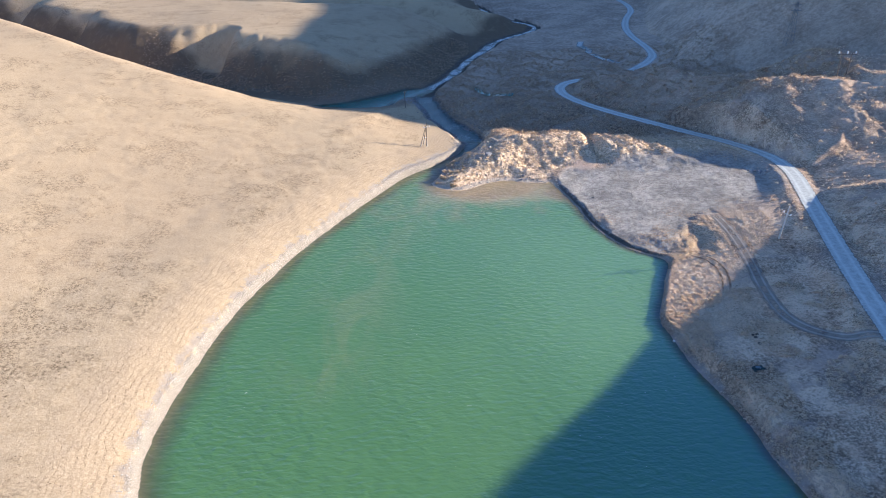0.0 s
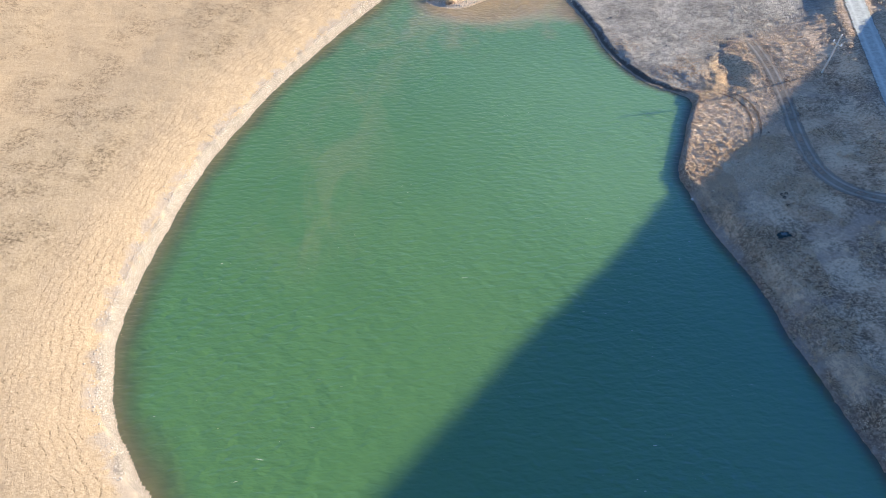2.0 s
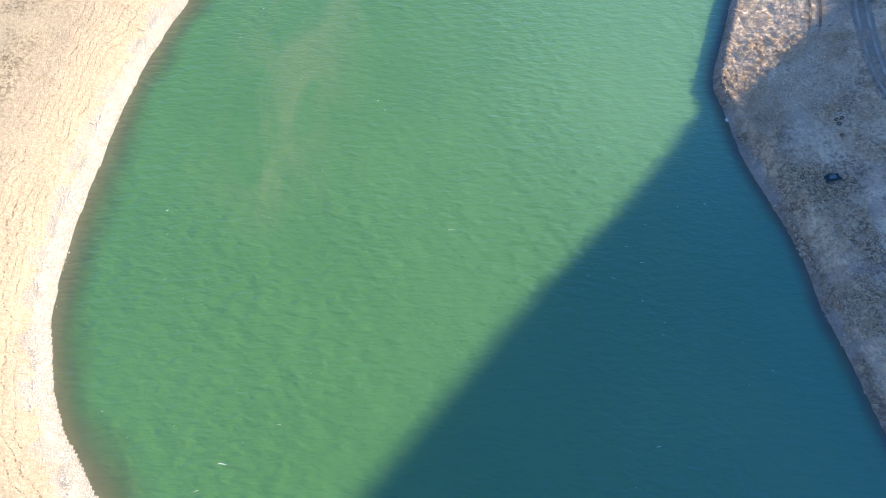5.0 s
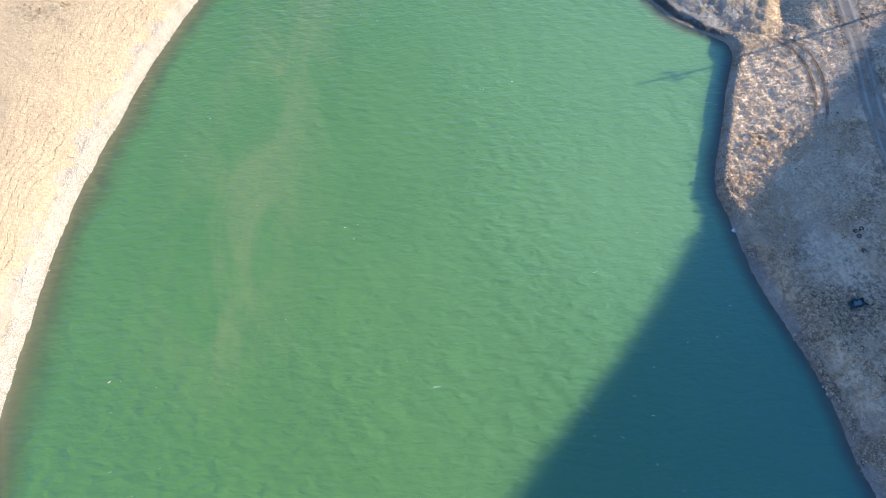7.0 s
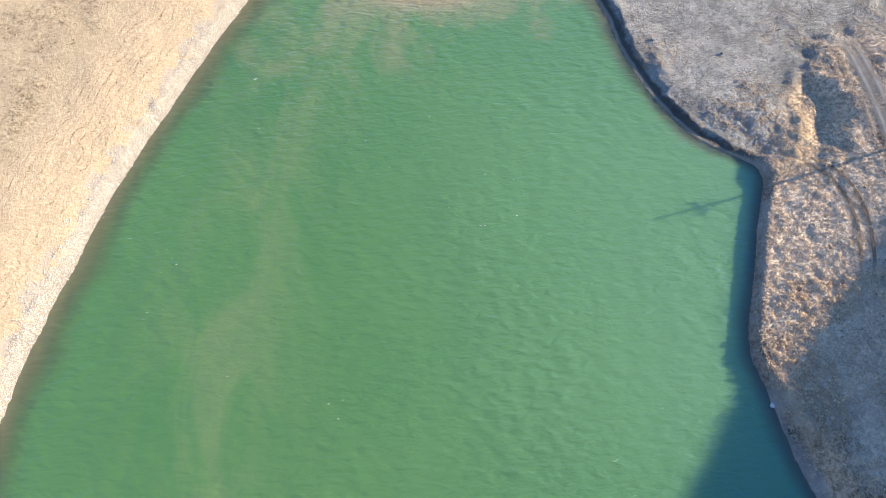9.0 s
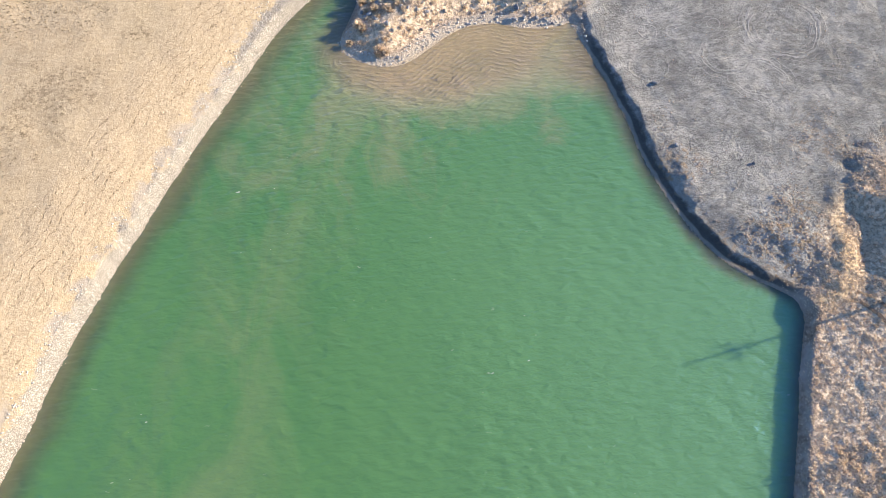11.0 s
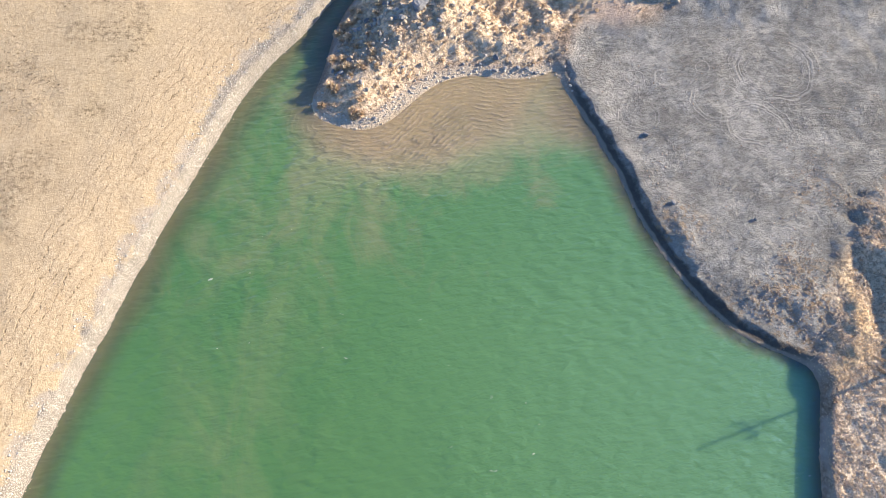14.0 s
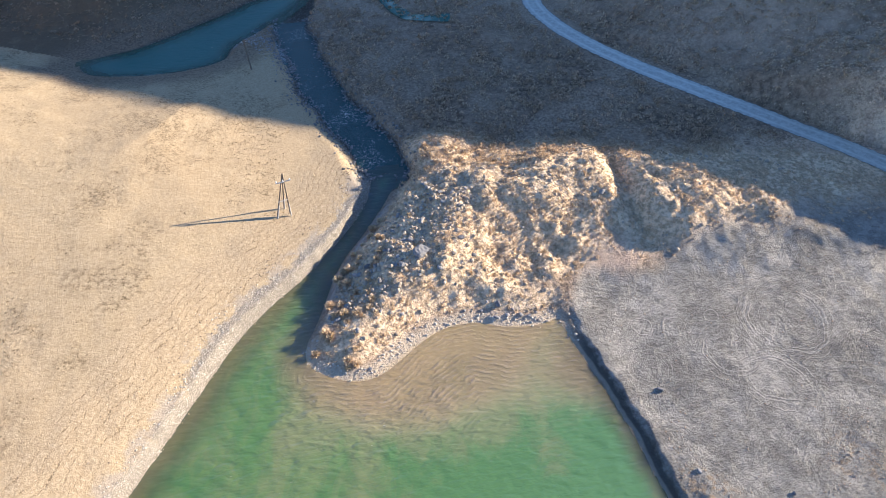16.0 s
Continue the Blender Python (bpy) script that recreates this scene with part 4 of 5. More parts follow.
def beam(name, a, b, w, h, material, parent, label=""):
    """A squared timber with worn edges."""
    a, b = Vector(a), Vector(b)
    bm = bmesh.new()
    m = Matrix.Translation((a + b) / 2) @ (b - a).to_track_quat("X", "Z").to_matrix().to_4x4() @ Matrix.Diagonal(((b - a).length, w, h, 1))
    bmesh.ops.create_cube(bm, size=1, matrix=m)
    bmesh.ops.bevel(bm, geom=bm.edges[:], offset=min(w, h) * 0.15, segments=1, affect="EDGES")
    return part(name, bm, material, parent, label)


def rock_shape(seed, detail=2, flat=0.65):
    """Vertices and triangles of an angular rock about 1 m across."""
    rng = np.random.RandomState(seed)
    bm = bmesh.new()
    bmesh.ops.create_icosphere(bm, subdivisions=detail, radius=0.5)
    v = np.array([p.co[:] for p in bm.verts])
    f = np.array([[p.index for p in q.verts] for q in bm.faces])
    bm.free()
    for _ in range(9):
        n = rng.normal(size=3)
        n /= np.linalg.norm(n)
        over = np.maximum(v @ n - rng.uniform(0.26, 0.42), 0)
        v = v - over[:, None] * n * 0.92
    v = v * (rng.uniform(0.8, 1.25), rng.uniform(0.7, 1.0), flat) + rng.normal(size=v.shape) * 0.012
    return v, f


def tuft_shape(seed, blades, spread, rise, width):
    """Narrow bent blades that fan out from one root."""
    rng = np.random.RandomState(seed)
    v, f = [], []
    for i in range(blades):
        a = 2 * math.pi * (i + rng.uniform(-0.4, 0.4)) / blades
        out, hi = spread * rng.uniform(0.35, 1.0), rise * rng.uniform(0.55, 1.0)
        c, s = math.cos(a), math.sin(a)
        w = width * rng.uniform(0.6, 1.2)
        r0 = spread * rng.uniform(0, 0.35)
        k = len(v)
        v += [(c * r0 - s * w, s * r0 + c * w, -0.05), (c * r0 + s * w, s * r0 - c * w, -0.05), (c * (r0 + out * 0.6), s * (r0 + out * 0.6), hi), (c * (r0 + out), s * (r0 + out), hi * 0.55)]
        f += [(k, k + 1, k + 2), (k + 1, k + 3, k + 2)]
    return np.array(v), np.array(f)


def scatter(name, shapes, x, y, size, material, label, category, sink=0.0, rise=1.0, seed=1, smooth=False):
    """Many small pieces of a kind as one mesh, each turned and sized for itself."""
    rng = np.random.RandomState(seed)
    z = ground_z(x, y)
    yaw, pick, tall = rng.uniform(0, 2 * math.pi, len(x)), rng.randint(0, len(shapes), len(x)), rng.uniform(0.7, 1.3, len(x)) * rise
    vs, fs, base_i = [], [], 0
    for k, (v, f) in enumerate(shapes):
        at = np.nonzero(pick == k)[0]
        if not len(at):
            continue
        c, s, g = np.cos(yaw[at])[:, None], np.sin(yaw[at])[:, None], size[at][:, None]
        p = np.stack([(v[:, 0] * c - v[:, 1] * s) * g + x[at][:, None], (v[:, 0] * s + v[:, 1] * c) * g + y[at][:, None],
                      v[:, 2] * g * tall[at][:, None] + (z[at] - sink * size[at])[:, None]], -1)
        vs.append(p.reshape(-1, 3))
        fs.append((f[None] + (np.arange(len(at)) * len(v))[:, None, None] + base_i).reshape(-1, 3))
        base_i += len(at) * len(v)
    v, f = np.vstack(vs).astype(np.float32), np.vstack(fs).astype(np.int32)
    me = bpy.data.meshes.new(name)
    me.vertices.add(len(v))
    me.vertices.foreach_set("co", v.ravel())
    me.loops.add(f.size)
    me.loops.foreach_set("vertex_index", f.ravel())
    me.polygons.add(len(f))
    me.polygons.foreach_set("loop_start", np.arange(0, f.size, 3, dtype=np.int32))
    me.polygons.foreach_set("use_smooth", np.full(len(f), smooth))
    me.update()
    me.materials.append(material)
    return tagged(new(name, me), label, category, kind="stuff")


def field(n, x0, x1, y0, y1, seed, keep):
    """Random places within a rectangle of the plan, thinned by keep(x, y), a chance from 0 to 1."""
    rng = np.random.RandomState(seed)
    x, y = rng.uniform(x0, x1, n), rng.uniform(y0, y1, n)
    ok = rng.uniform(size=n) < keep(x, y)
    return x[ok], y[ok]


def sizes(n, lo, hi, seed, power=2.5):
    return lo + (hi - lo) * np.random.RandomState(seed).uniform(size=n) ** power


# ---- poles ----
pole = base("power_pole", -6.85, 187.05, "three-legged grey timber power pole on dry grass", "power pole")
APEX = Vector((1.1, 0.25, 7.4))
for fx, fy in ((-0.97, -1.0), (1.05, -0.38), (-0.05, 1.45)):
    foot_at = Vector((fx, fy, float(ground_z(-6.85 + fx, 187.05 + fy)[0] - ground_z(-6.85, 187.05)[0]) - 0.4))
    bar("leg", foot_at.lerp(APEX, 0.1), APEX, 0.12, 0.075, WOOD, pole)
    bar("footing", foot_at + Vector((0.08, -0.1, 0)), foot_at.lerp(APEX, 0.33) + Vector((0.08, -0.1, 0)), 0.10, 0.08, CONCRETE, pole, "pale concrete footing lashed to the leg")
beam("tie", (-0.3, -0.62, 2.9), (1.15, -0.2, 2.95), 0.1, 0.11, CONCRETE, pole, "pale horizontal tie bar")
arm = beam("crossarm", (-0.05, -0.3, 6.05), (2.1, 0.2, 6.2), 0.13, 0.15, CONCRETE, pole, "pale crossarm")
for i in (0.1, 1.0, 1.95):
    insulator((i, -0.3 + 0.24 * i, 6.15), arm)

pole = base("power_pole", -14.7, 229.9, "single dark timber pole leaning beside the pool", "power pole", lean=(0, -2))
bar("shaft", (0, 0, -0.4), (0, 0, 6.2), 0.17, 0.12, WOOD, pole)
arm = beam("crossarm", (-0.5, 0, 5.6), (0.5, 0, 5.6), 0.1, 0.12, WOOD, pole)
for i in (-0.42, 0.42):
    insulator((i, 0, 5.65), arm, 0.8)

pole = base("power_pole", 71.4, 121.4, "pale concrete power pole beside the gravel road", "power pole", yaw=-65, lean=(0, 3))
bar("shaft", (0, 0, -0.4), (0, 0, 7.4), 0.19, 0.13, CONCRETE, pole)
arm = beam("crossarm", (-0.95, 0, 5.9), (0.95, 0, 5.9), 0.13, 0.15, CONCRETE, pole)
bar("brace", (-0.7, 0, 5.85), (0, 0, 5.1), 0.035, 0.035, STEEL, pole)
bar("brace", (0.7, 0, 5.85), (0, 0, 5.1), 0.035, 0.035, STEEL, pole)
for i in (-0.85, 0.85):
    insulator((i, 0, 5.95), arm, 1.2)
insulator((0, 0, 7.4), pole, 1.2)

pole = base("power_pole", 119.6, 194.6, "twin-legged timber power pole on the hill crest", "power pole")
for i in (-1.3, 1.3):
    bar("shaft", (i, 0, -0.6), (i * 1.15, 0, 7.2), 0.15, 0.11, WOOD, pole)
arm = beam("crossarm", (-3.0, 0, 7.0), (3.0, 0, 7.0), 0.16, 0.18, WOOD, pole)
for i in (-2.5, 0.0, 2.5):
    insulator((i, 0, 7.05), arm, 2.4)

tower = base("lattice_tower", 141.6, 272.2, "dark steel lattice tower on the hillside", "pylon")
foot_w, head_w, tall = 1.5, 0.3, 17.0
corners = [(-1, -1), (1, -1), (1, 1), (-1, 1)]


def tower_at(i, t):
    w = foot_w + (head_w - foot_w) * t
    return (corners[i % 4][0] * w, corners[i % 4][1] * w, -0.6 + tall * t)


for i in range(4):
    bar("leg", tower_at(i, 0), tower_at(i, 1), 0.09, 0.07, STEEL, tower, sides=6)
    for j in range(7):
        a, b = j / 7, (j + 1) / 7
        bar("brace", tower_at(i, a), tower_at(i + 1, b), 0.045, 0.045, STEEL, tower, sides=5)
        bar("brace", tower_at(i + 1, a), tower_at(i, b), 0.045, 0.045, STEEL, tower, sides=5)
for z, w in ((13.0, 2.2), (15.4, 1.7)):
    beam("crossarm", (-w, 0, z), (w, 0, z), 0.16, 0.2, STEEL, tower)

# ---- boulders ----
ROCKS = []
for i in range(5):
    v, f = rock_shape(40 + i, 3, 0.62)
    me = bpy.data.meshes.new("boulder")
    me.from_pydata(v.tolist(), [], f.tolist())
    me.materials.append(BOULDER)
    ROCKS.append(me)


def boulder(x, y, size, i, label, group="boulders on the spit"):
    ob = tagged(new("boulder", ROCKS[i % 5]), label, "boulder", group)
    ob.matrix_basis = pose(x, y, float(ground_z(x, y)[0]) + 0.12 * size, 0, 0, 67 * i) @ Matrix.Diagonal((size, size, size, 1))
    return ob


boulder(12.4, 174.7, 2.3, 0, "large flat blue-grey boulder on the rubble mound")
for i, (x, y, s) in enumerate(((21.7, 167.0, 1.5), (21.2, 165.2, 1.1), (22.6, 165.4, 0.95), (24.4, 165.2, 0.9), (25.5, 164.9, 0.8), (26.5, 164.2, 0.7),
                               (23.5, 166.1, 0.7), (19.4, 166.6, 0.7), (17.2, 166.9, 0.6), (27.6, 163.9, 0.55), (24.9, 164.1, 0.5), (20.3, 167.7, 0.8))):
    boulder(x, y, 0.75 * s, i + 1, "angular grey boulder on the sandy beach" if y < 166.5 else "angular blue-grey boulder above the beach")
for i, (x, y, s) in enumerate(((9.6, 173.2, 1.1), (14.6, 172.0, 0.9), (18.2, 176.4, 1.0), (13.0, 180.6, 1.2), (5.4, 173.6, 0.9), (19.6, 174.4, 0.8), (8.1, 176.3, 0.8),
                               (16.6, 183.5, 0.9), (39.8, 182.0, 1.3), (7.0, 170.6, 0.7), (10.4, 178.0, 0.8), (11.8, 171.4, 0.6))):
    boulder(x, y, s, i + 3, "angular grey boulder in the rubble mound")
rng = np.random.RandomState(12)
for i in range(56):
    along_it, off = rng.uniform(0, 1), rng.normal() * 2.6
    x, y = np.interp(along_it, [0, 0.4, 1], [0.5, 7.5, 17.5]) + off, np.interp(along_it, [0, 0.4, 1], [165.5, 173.5, 188]) - 0.6 * off
    if soil("shore", x, y) > 1.0 and soil("stream", x, y) > 0.8:
        boulder(x, y, 0.45 + 0.6 * rng.uniform() ** 2, i, "angular grey boulder in the rubble mound")
for i in range(34):
    x, y = rng.uniform(-5, 12), rng.uniform(157, 166)
    if 0.15 < soil("shore", x, y) < 1.1:
        boulder(x, y, rng.uniform(0.3, 0.6), i, "pale grey stone at the tip of the spit")
for i, (x, y, s) in enumerate(((84.6, 161.0, 1.5), (85.8, 160.0, 1.2), (83.4, 161.8, 1.1), (86.4, 161.4, 0.9), (84.0, 159.8, 0.8), (82.2, 162.6, 0.7))):
    boulder(x, y, s, i, "dark rock in a dumped heap beside the road", "rocks heaped beside the road")
boulder(38.2, 151.6, 0.8, 2, "dark loose rock on grey gravel", "rocks on the yard")
boulder(38.6, 141.4, 0.6, 4, "dark loose rock on grey gravel", "rocks on the yard")
boulder(47.0, 137.5, 0.5, 1, "dark loose rock on grey gravel", "rocks on the yard")

# ---- litter on the eastern bank ----
heap = base("tarpaulin", 49.3, 79.6, "crumpled dark teal tarpaulin lying on grey ground", "tarpaulin", yaw=8)
bm = bmesh.new()
bmesh.ops.create_grid(bm, x_segments=26, y_segments=14, size=0.5)
for p in bm.verts:
    e = 1 - max(abs(p.co.x), abs(p.co.y)) * 2
    fold = noise.noise(Vector((p.co.x * 9, p.co.y * 3, 4))) + 0.5 * noise.noise(p.co * 14)
    p.co = Vector((p.co.x * 2.2 + 0.45 * noise.noise(p.co * 3.5), p.co.y * 0.9 + 0.45 * noise.noise(p.co * 3 + Vector((3, 0, 0))), 0.03 + min(1, e * 3) * max(0.04, 0.22 + 0.24 * fold)))
bmesh.ops.solidify(bm, geom=bm.faces[:], thickness=0.03)
part("sheet", bm, TARP, heap)
bm = bmesh.new()
bmesh.ops.create_grid(bm, x_segments=10, y_segments=8, size=0.5)
for p in bm.verts:
    p.co = Vector((-0.25 + p.co.x * 0.8 + 0.35 * noise.noise(p.co * 4), -0.12 + p.co.y * 0.4 + 0.3 * noise.noise(p.co * 4 + Vector((7, 2, 0))), 0.42 + 0.12 * noise.noise(p.co * 7)))
bmesh.ops.solidify(bm, geom=bm.faces[:], thickness=0.03)
part("flap", bm, WRAP, heap, "paler blue-grey plastic on top of the sheet")
bar("pole", (-1.2, -0.62, 0.08), (1.3, -0.5, 0.16), 0.05, 0.05, WOOD, heap, "loose timber beside the sheet")

tyre = base("tyre", 52.7, 88.3, "old black tyre lying flat on grey soil", "tyre", "discarded tyres")
bm = bmesh.new()
ring = [bm.verts.new((math.cos(a) * (0.22 + 0.06 * math.cos(b)), math.sin(a) * (0.22 + 0.06 * math.cos(b)), 0.07 + 0.07 * math.sin(b)))
        for a in np.linspace(0, 2 * math.pi, 20, endpoint=False) for b in np.linspace(0, 2 * math.pi, 8, endpoint=False)]
for i in range(20):
    for j in range(8):
        bm.faces.new((ring[i * 8 + j], ring[(i + 1) % 20 * 8 + j], ring[(i + 1) % 20 * 8 + (j + 1) % 8], ring[i * 8 + (j + 1) % 8]))
part("tread", bm, RUBBER, tyre)
for x, y in ((52.0, 88.1), (52.1, 87.4), (51.9, 85.5)):
    copy_thing(tyre, pose(x, y, float(ground_z(x, y)[0]), 0, 0, 40 * x))

bag = base("plastic_bag", 40.0, 90.7, "white plastic bag caught at the water's edge", "litter")
bm = bmesh.new()
bmesh.ops.create_icosphere(bm, subdivisions=2, radius=0.3)
for p in bm.verts:
    p.co = p.co * (0.8 + 0.5 * noise.noise(p.co * 5)) + Vector((0, 0, 0.18))
    p.co.z *= 0.7
part("film", bm, PLASTIC, bag)

# ---- dry shrubs on the spit ----
BUSHES = []
for i in range(4):
    rng = np.random.RandomState(70 + i)
    v, f = [], []
    for b in range(150):
        a, e = rng.uniform(0, 2 * math.pi), math.acos(rng.uniform(0.05, 0.98))
        d = np.array((math.sin(e) * math.cos(a), math.sin(e) * math.sin(a), math.cos(e) * 0.95))
        side = np.cross(d, rng.normal(size=3))
        side *= 0.035 / np.linalg.norm(side)
        tip = d * rng.uniform(0.35, 0.62)
        root = d * rng.uniform(0.02, 0.2)
        k = len(v)
        v += [root - side, root + side, tip + side * 1.6 + rng.normal(size=3) * 0.05, tip - side * 1.2]
        f += [(k, k + 1, k + 2), (k, k + 2, k + 3)]
    me = bpy.data.meshes.new("shrub")
    me.from_pydata([tuple(p) for p in v], [], f)
    me.materials.append(SHRUB if i % 2 else STRAW)
    BUSHES.append(me)
rng = np.random.RandomState(5)
count = 0
for _ in range(400):
    x, y = rng.uniform(-3.5, 11), rng.uniform(160, 186)
    left = np.interp(y, [158, 162, 169, 178, 184, 191], [0, -3.6, -1.0, 1.5, 5.8, 9.5])
    if soil("shore", x, y) > 1.0 and left + 0.3 < x < left + rng.uniform(1.0, 8.0) and count < 46:
        ob = tagged(new("shrub", BUSHES[count % 4]), "russet dry shrub on the stony spit" if count % 2 else "straw-coloured dry shrub on the stony spit", "shrub", "shrubs on the spit")
        s = rng.uniform(0.7, 1.6)
        ob.matrix_basis = pose(x, y, float(ground_z(x, y)[0]) - 0.02, 0, 0, rng.uniform(0, 360)) @ Matrix.Diagonal((s, s, s * rng.uniform(0.7, 1.15), 1))
        count += 1

# ---- stones, clods and grass ----
STONES = [rock_shape(i, 1, 0.7) for i in range(6)]
TUFTS = [tuft_shape(i, 9, 0.40, 0.26, 0.12) for i in range(6)]
def clump_shape(seed, leaves=15):
    """A low domed bush of small ragged leaf tips."""
    rng = np.random.RandomState(seed)
    v, f = [], []
    for i in range(leaves):
        a, e = rng.uniform(0, 2 * math.pi), rng.uniform(0.1, 1.35)
        d = np.array((math.sin(e) * math.cos(a), math.sin(e) * math.sin(a), math.cos(e) * 0.75))
        side = np.cross(d, rng.normal(size=3))
        side *= rng.uniform(0.09, 0.16) / np.linalg.norm(side)
        at = d * rng.uniform(0.22, 0.36)
        v += [at - side, at + side, at + d * rng.uniform(0.1, 0.2) + rng.normal(size=3) * 0.06]
        f.append((3 * i, 3 * i + 1, 3 * i + 2))
    return np.array(v), np.array(f)


CLUMPS = [clump_shape(90 + i) for i in range(8)]
LOW_TUFTS = [tuft_shape(20 + i, 7, 0.42, 0.26, 0.13) for i in range(6)]

x, y = field(150000, -46, 9, 44, 200, 11, lambda x, y: soil("west", x, y) * np.exp(-((soil("shore", x, y) - 0.7) / (1.0 + 0.8 * sm(y, 155, 170))) ** 2) * (0.25 + 0.75 * (fbm(x, y, 3, 3, 65) > -0.1)))
scatter("shore_stones", STONES, x, y, sizes(len(x), 0.08, 0.36, 1, 3.0), PALE_STONE, "pale rounded stones along the western waterline", "stones", -0.05)
x, y = field(16000, -6, 34, 156, 196, 12, lambda x, y: soil("spit", x, y) * np.exp(-((soil("shore", x, y) - 0.9) / 0.8) ** 2))
scatter("shore_stones", STONES, x, y, sizes(len(x), 0.10, 0.55, 2, 3), PALE_STONE, "grey and white stones round the spit", "stones", -0.05)
x, y = field(19000, -2, 70, 163, 194, 13, lambda x, y: soil("mound", x, y) * (0.07 + 0.93 * np.exp(-(line_dist(x, y, np.array([(3, 171), (10, 175), (16, 184), (19, 188)])) / 4.0) ** 2)))
scatter("rubble", STONES, x, y, sizes(len(x), 0.13, 0.95, 3, 3), RUBBLE, "angular grey rubble spilled over the mound", "rubble", -0.08)
x, y = field(32000, -14, 16, 196, 256, 14, lambda x, y: 0.7 * np.exp(-((soil("stream", x, y) + 1.0) / 2.0) ** 2))
scatter("stream_stones", STONES, x, y, sizes(len(x), 0.15, 0.8, 4, 3), WET_STONE, "grey cobbles and boulders in the stream bed", "stones", -0.1)
x, y = field(42000, 32, 88, 119, 176, 15, lambda x, y: soil("yard", x, y) * (0.03 + 0.78 * soil("clods", x, y)) * (soil("shore", x, y) > 2.6))
scatter("clods", STONES, x, y, sizes(len(x), 0.07, 0.33, 5, 3.5), CLOD, "loose clods and pebbles on the grey yard", "clods", -0.05)
x, y = field(7000, 38, 58, 44, 96, 16, lambda x, y: soil("east", x, y) * (0.3 + 0.7 * (fbm(x, y, 4, 2, 66) > 0)) * np.exp(-((soil("shore", x, y) - 1.4) / 1.4) ** 2))
scatter("clods", STONES, x, y, sizes(len(x), 0.07, 0.36, 6, 3), CLOD, "crumbled earth along the eastern bank", "clods", -0.05)


x, y = field(9000, 34, 62, 118, 150, 29, lambda x, y: soil("clods", x, y) * (soil("shore", x, y) > 3.0) * (fbm(x, y, 3.5, 3, 52) > 0.12))
scatter("grass_tufts", TUFTS, x, y, sizes(len(x), 0.2, 0.55, 15), STRAW, "straw-coloured tufts among clods on the yard", "grass", 0.0, 0.8)


def free(x, y):
    """Where grass can grow: off the water, the yard, the road and the tracks."""
    return (soil("shore", x, y) > 0.7) * (soil("road", x, y) > 3.2) * (soil("track", x, y) > 1.6) * (1 - soil("yard", x, y)) * (soil("stream", x, y) > 0.5)


x, y = field(27000, -3, 84, 162, 204, 21, lambda x, y: free(x, y) * soil("mound", x, y) ** 0.5 * (0.35 + 0.65 * (fbm(x, y, 3, 2, 41) > -0.1)))
scatter("grass_tufts", TUFTS, x, y, sizes(len(x), 0.3, 1.0, 7), STRAW, "straw-coloured grass tussocks over the mound", "grass", 0.0, 0.95)
x, y = field(78000, 38, 74, 84, 142, 22, lambda x, y: np.maximum(free(x, y), 0.8 * (soil("shore", x, y) > 0.45) * (soil("shore", x, y) < 0.75) * (1 - soil("yard", x, y))) * np.clip(1.1 - line_dist(x, y, np.array([(45, 98), (47, 110), (51, 118), (58, 128), (66, 140)])) / 17, 0.05, 1) * (0.65 + 0.35 * (fbm(x, y, 2.5, 2, 42) > -0.15)))
scatter("grass_tufts", TUFTS, x, y, sizes(len(x), 0.22, 0.56, 8), BROWN_GRASS, "brown bleached grass tussocks on the bank", "grass", 0.0, 0.6)
x, y = field(30000, 40, 75, 44, 104, 23, lambda x, y: free(x, y) * (0.6 * (fbm(x, y, 6, 3, 43) > 0.0) + 0.4 * np.exp(-((soil("shore", x, y) - 3.2) / 2.0) ** 2)))
scatter("grass_tufts", CLUMPS, x, y, sizes(len(x), 0.3, 1.05, 9), BROWN_GRASS, "thin dry grass on trodden soil", "grass")
x, y = field(46000, -5, 125, 190, 330, 24, lambda x, y: free(x, y) * soil("east", x, y) * (0.25 + 0.6 * (fbm(x, y, 5, 3, 44) > 0.0)) * np.clip(1.6 - y / 300, 0.25, 1))
scatter("scrub", CLUMPS, x, y, sizes(len(x), 0.5, 1.8, 10, 1.6), SCRUB, "dark low scrub over the valley floor", "scrub", 0.0, 1.3)
x, y = field(16000, 76, 140, 60, 215, 25, lambda x, y: free(x, y) * (0.3 + 0.7 * (fbm(x, y, 6, 3, 45) > 0.0)))
scatter("scrub", CLUMPS, x, y, sizes(len(x), 0.4, 1.3, 11), BROWN_GRASS, "brown grass and scrub on the hillside", "scrub")
x, y = field(18000, -60, 6, 44, 200, 26, lambda x, y: soil("west", x, y) * (soil("shore", x, y) > 2.4) * np.exp(-((soil("shore", x, y) - 5.5) / 3.0) ** 2) * (0.3 + 0.7 * (fbm(x, y, 3, 2, 46) > 0)))
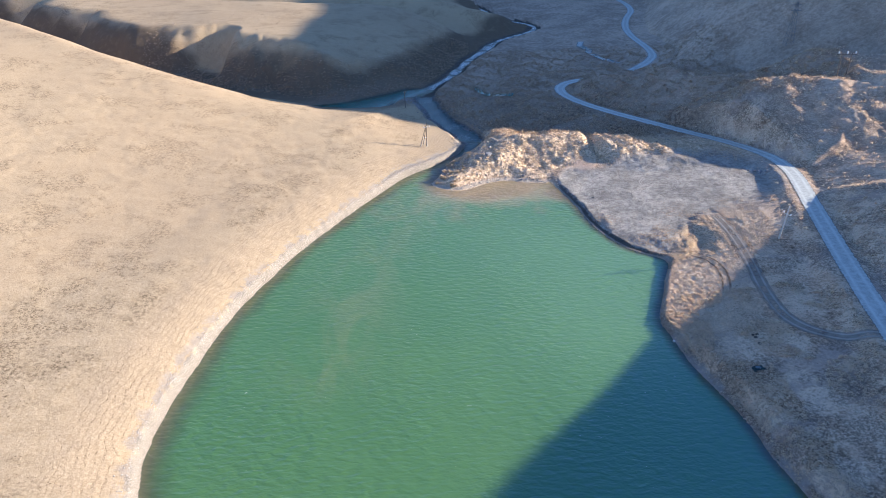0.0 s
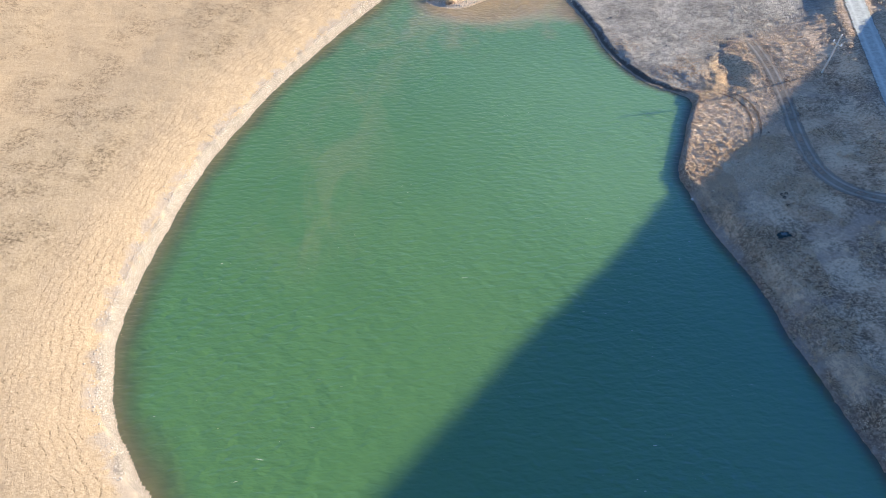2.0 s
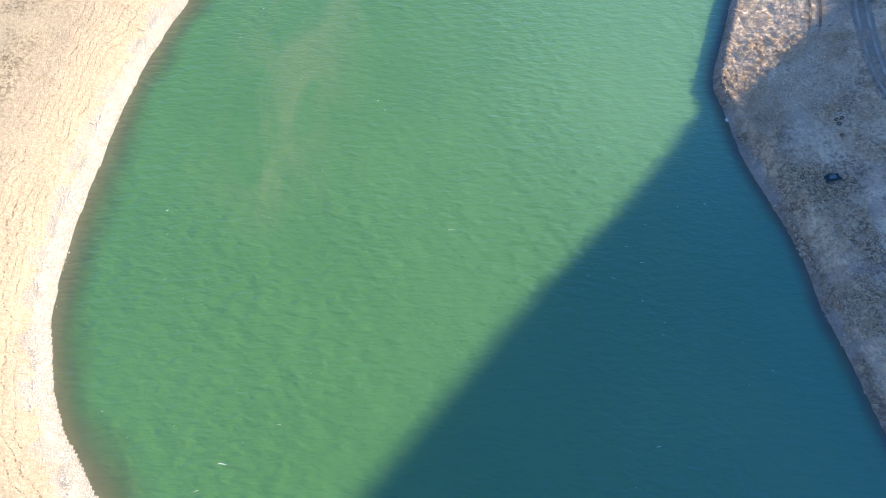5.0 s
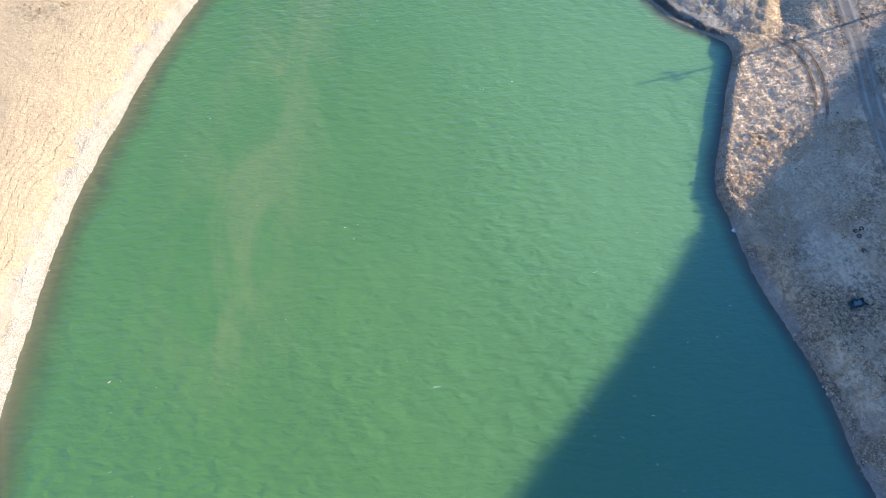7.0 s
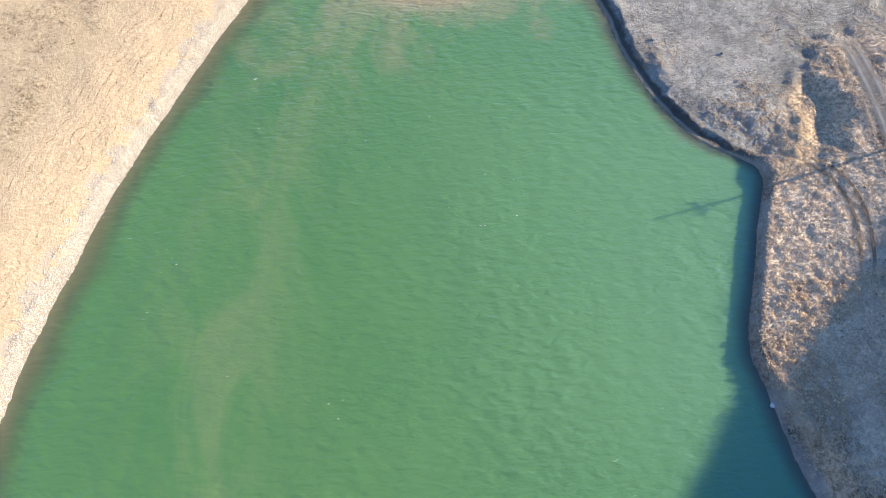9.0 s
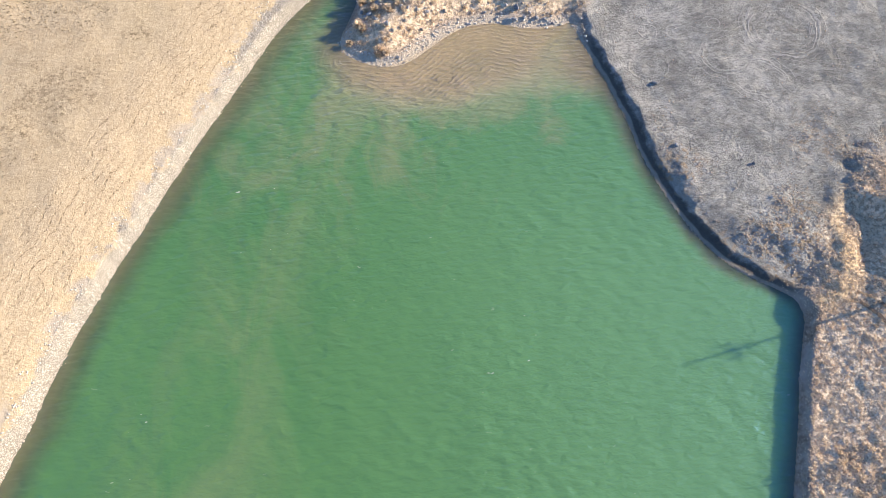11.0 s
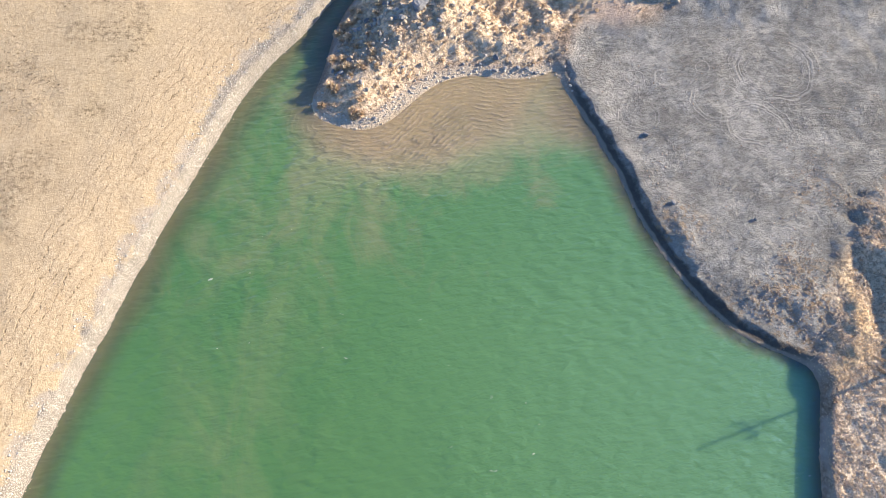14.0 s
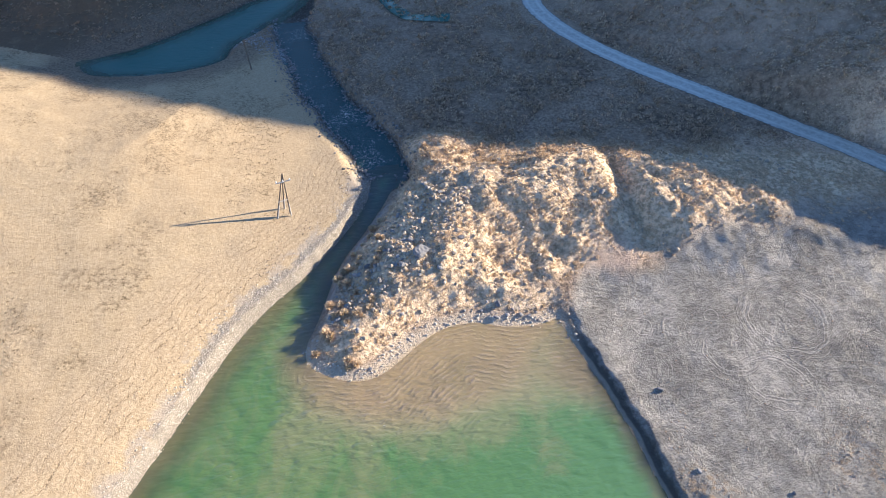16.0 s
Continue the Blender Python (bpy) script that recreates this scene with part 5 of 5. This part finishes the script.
scatter("grass_tufts", TUFTS, x, y, sizes(len(x), 0.2, 0.45, 12), BROWN_GRASS, "short bleached tufts on the terraced shore bank", "grass", 0.0, 0.7)
x, y = field(130000, -110, 0, 44, 240, 27, lambda x, y: soil("west", x, y) * (soil("shore", x, y) > 8) * (0.012 + 0.75 * sm(fbm(x, y, 11, 4, 47, 0.65), 0.12, 0.45)))
scatter("grass_tufts", LOW_TUFTS, x, y, sizes(len(x), 0.16, 0.5, 13), HERB, "sparse dark herbs in the bleached grass", "grass", 0.0, 0.6)
x, y = field(30000, -140, 12, 238, 350, 28, lambda x, y: soil("west", x, y) * (y > np.interp(x, GORGE[:, 0], GORGE[:, 1])) * (soil("gorge", x, y) > 1.0) * np.clip(1.25 - soil("gorge", x, y) / 22, 0.02, 1))
scatter("scrub", CLUMPS, x, y, sizes(len(x), 0.4, 1.5, 14), SCRUB, "brown scrub on the steep bluff over the pool", "scrub")
x, y = field(5000, -24, -5, 232, 258, 31, lambda x, y: np.exp(-(line_dist(x, y, np.array([(-19, 245), (-13, 243), (-9, 238), (-6, 228)])) / 2.6) ** 2) * (soil("pool", x, y) > 0.2))
scatter("stream_stones", STONES, x, y, sizes(len(x), 0.15, 0.7, 16, 3), GREY_STONE, "grey cobbles on the gravel bar by the pool", "stones", -0.05)
x, y = field(9000, -24, 9, 140, 200, 32, lambda x, y: soil("west", x, y) * np.exp(-((soil("shore", x, y) - 3.4) / 1.5) ** 2) * (fbm(x, y, 4, 3, 67) > 0.05) * sm(y, 140, 172))
scatter("clods", STONES, x, y, sizes(len(x), 0.09, 0.34, 17, 2.5), DARK_CLOD, "dark earth clods and stones on the shore bank", "clods", -0.04)
x, y = field(700, 44, 78, 50, 118, 33, lambda x, y: free(x, y) * (soil("shore", x, y) > 3.0) * (fbm(x, y, 7, 2, 68) > 0.1))
scatter("clods", STONES, x, y, sizes(len(x), 0.12, 0.42, 18, 3.0), DARK_CLOD, "dark scattered clods on trodden soil", "clods", -0.05)
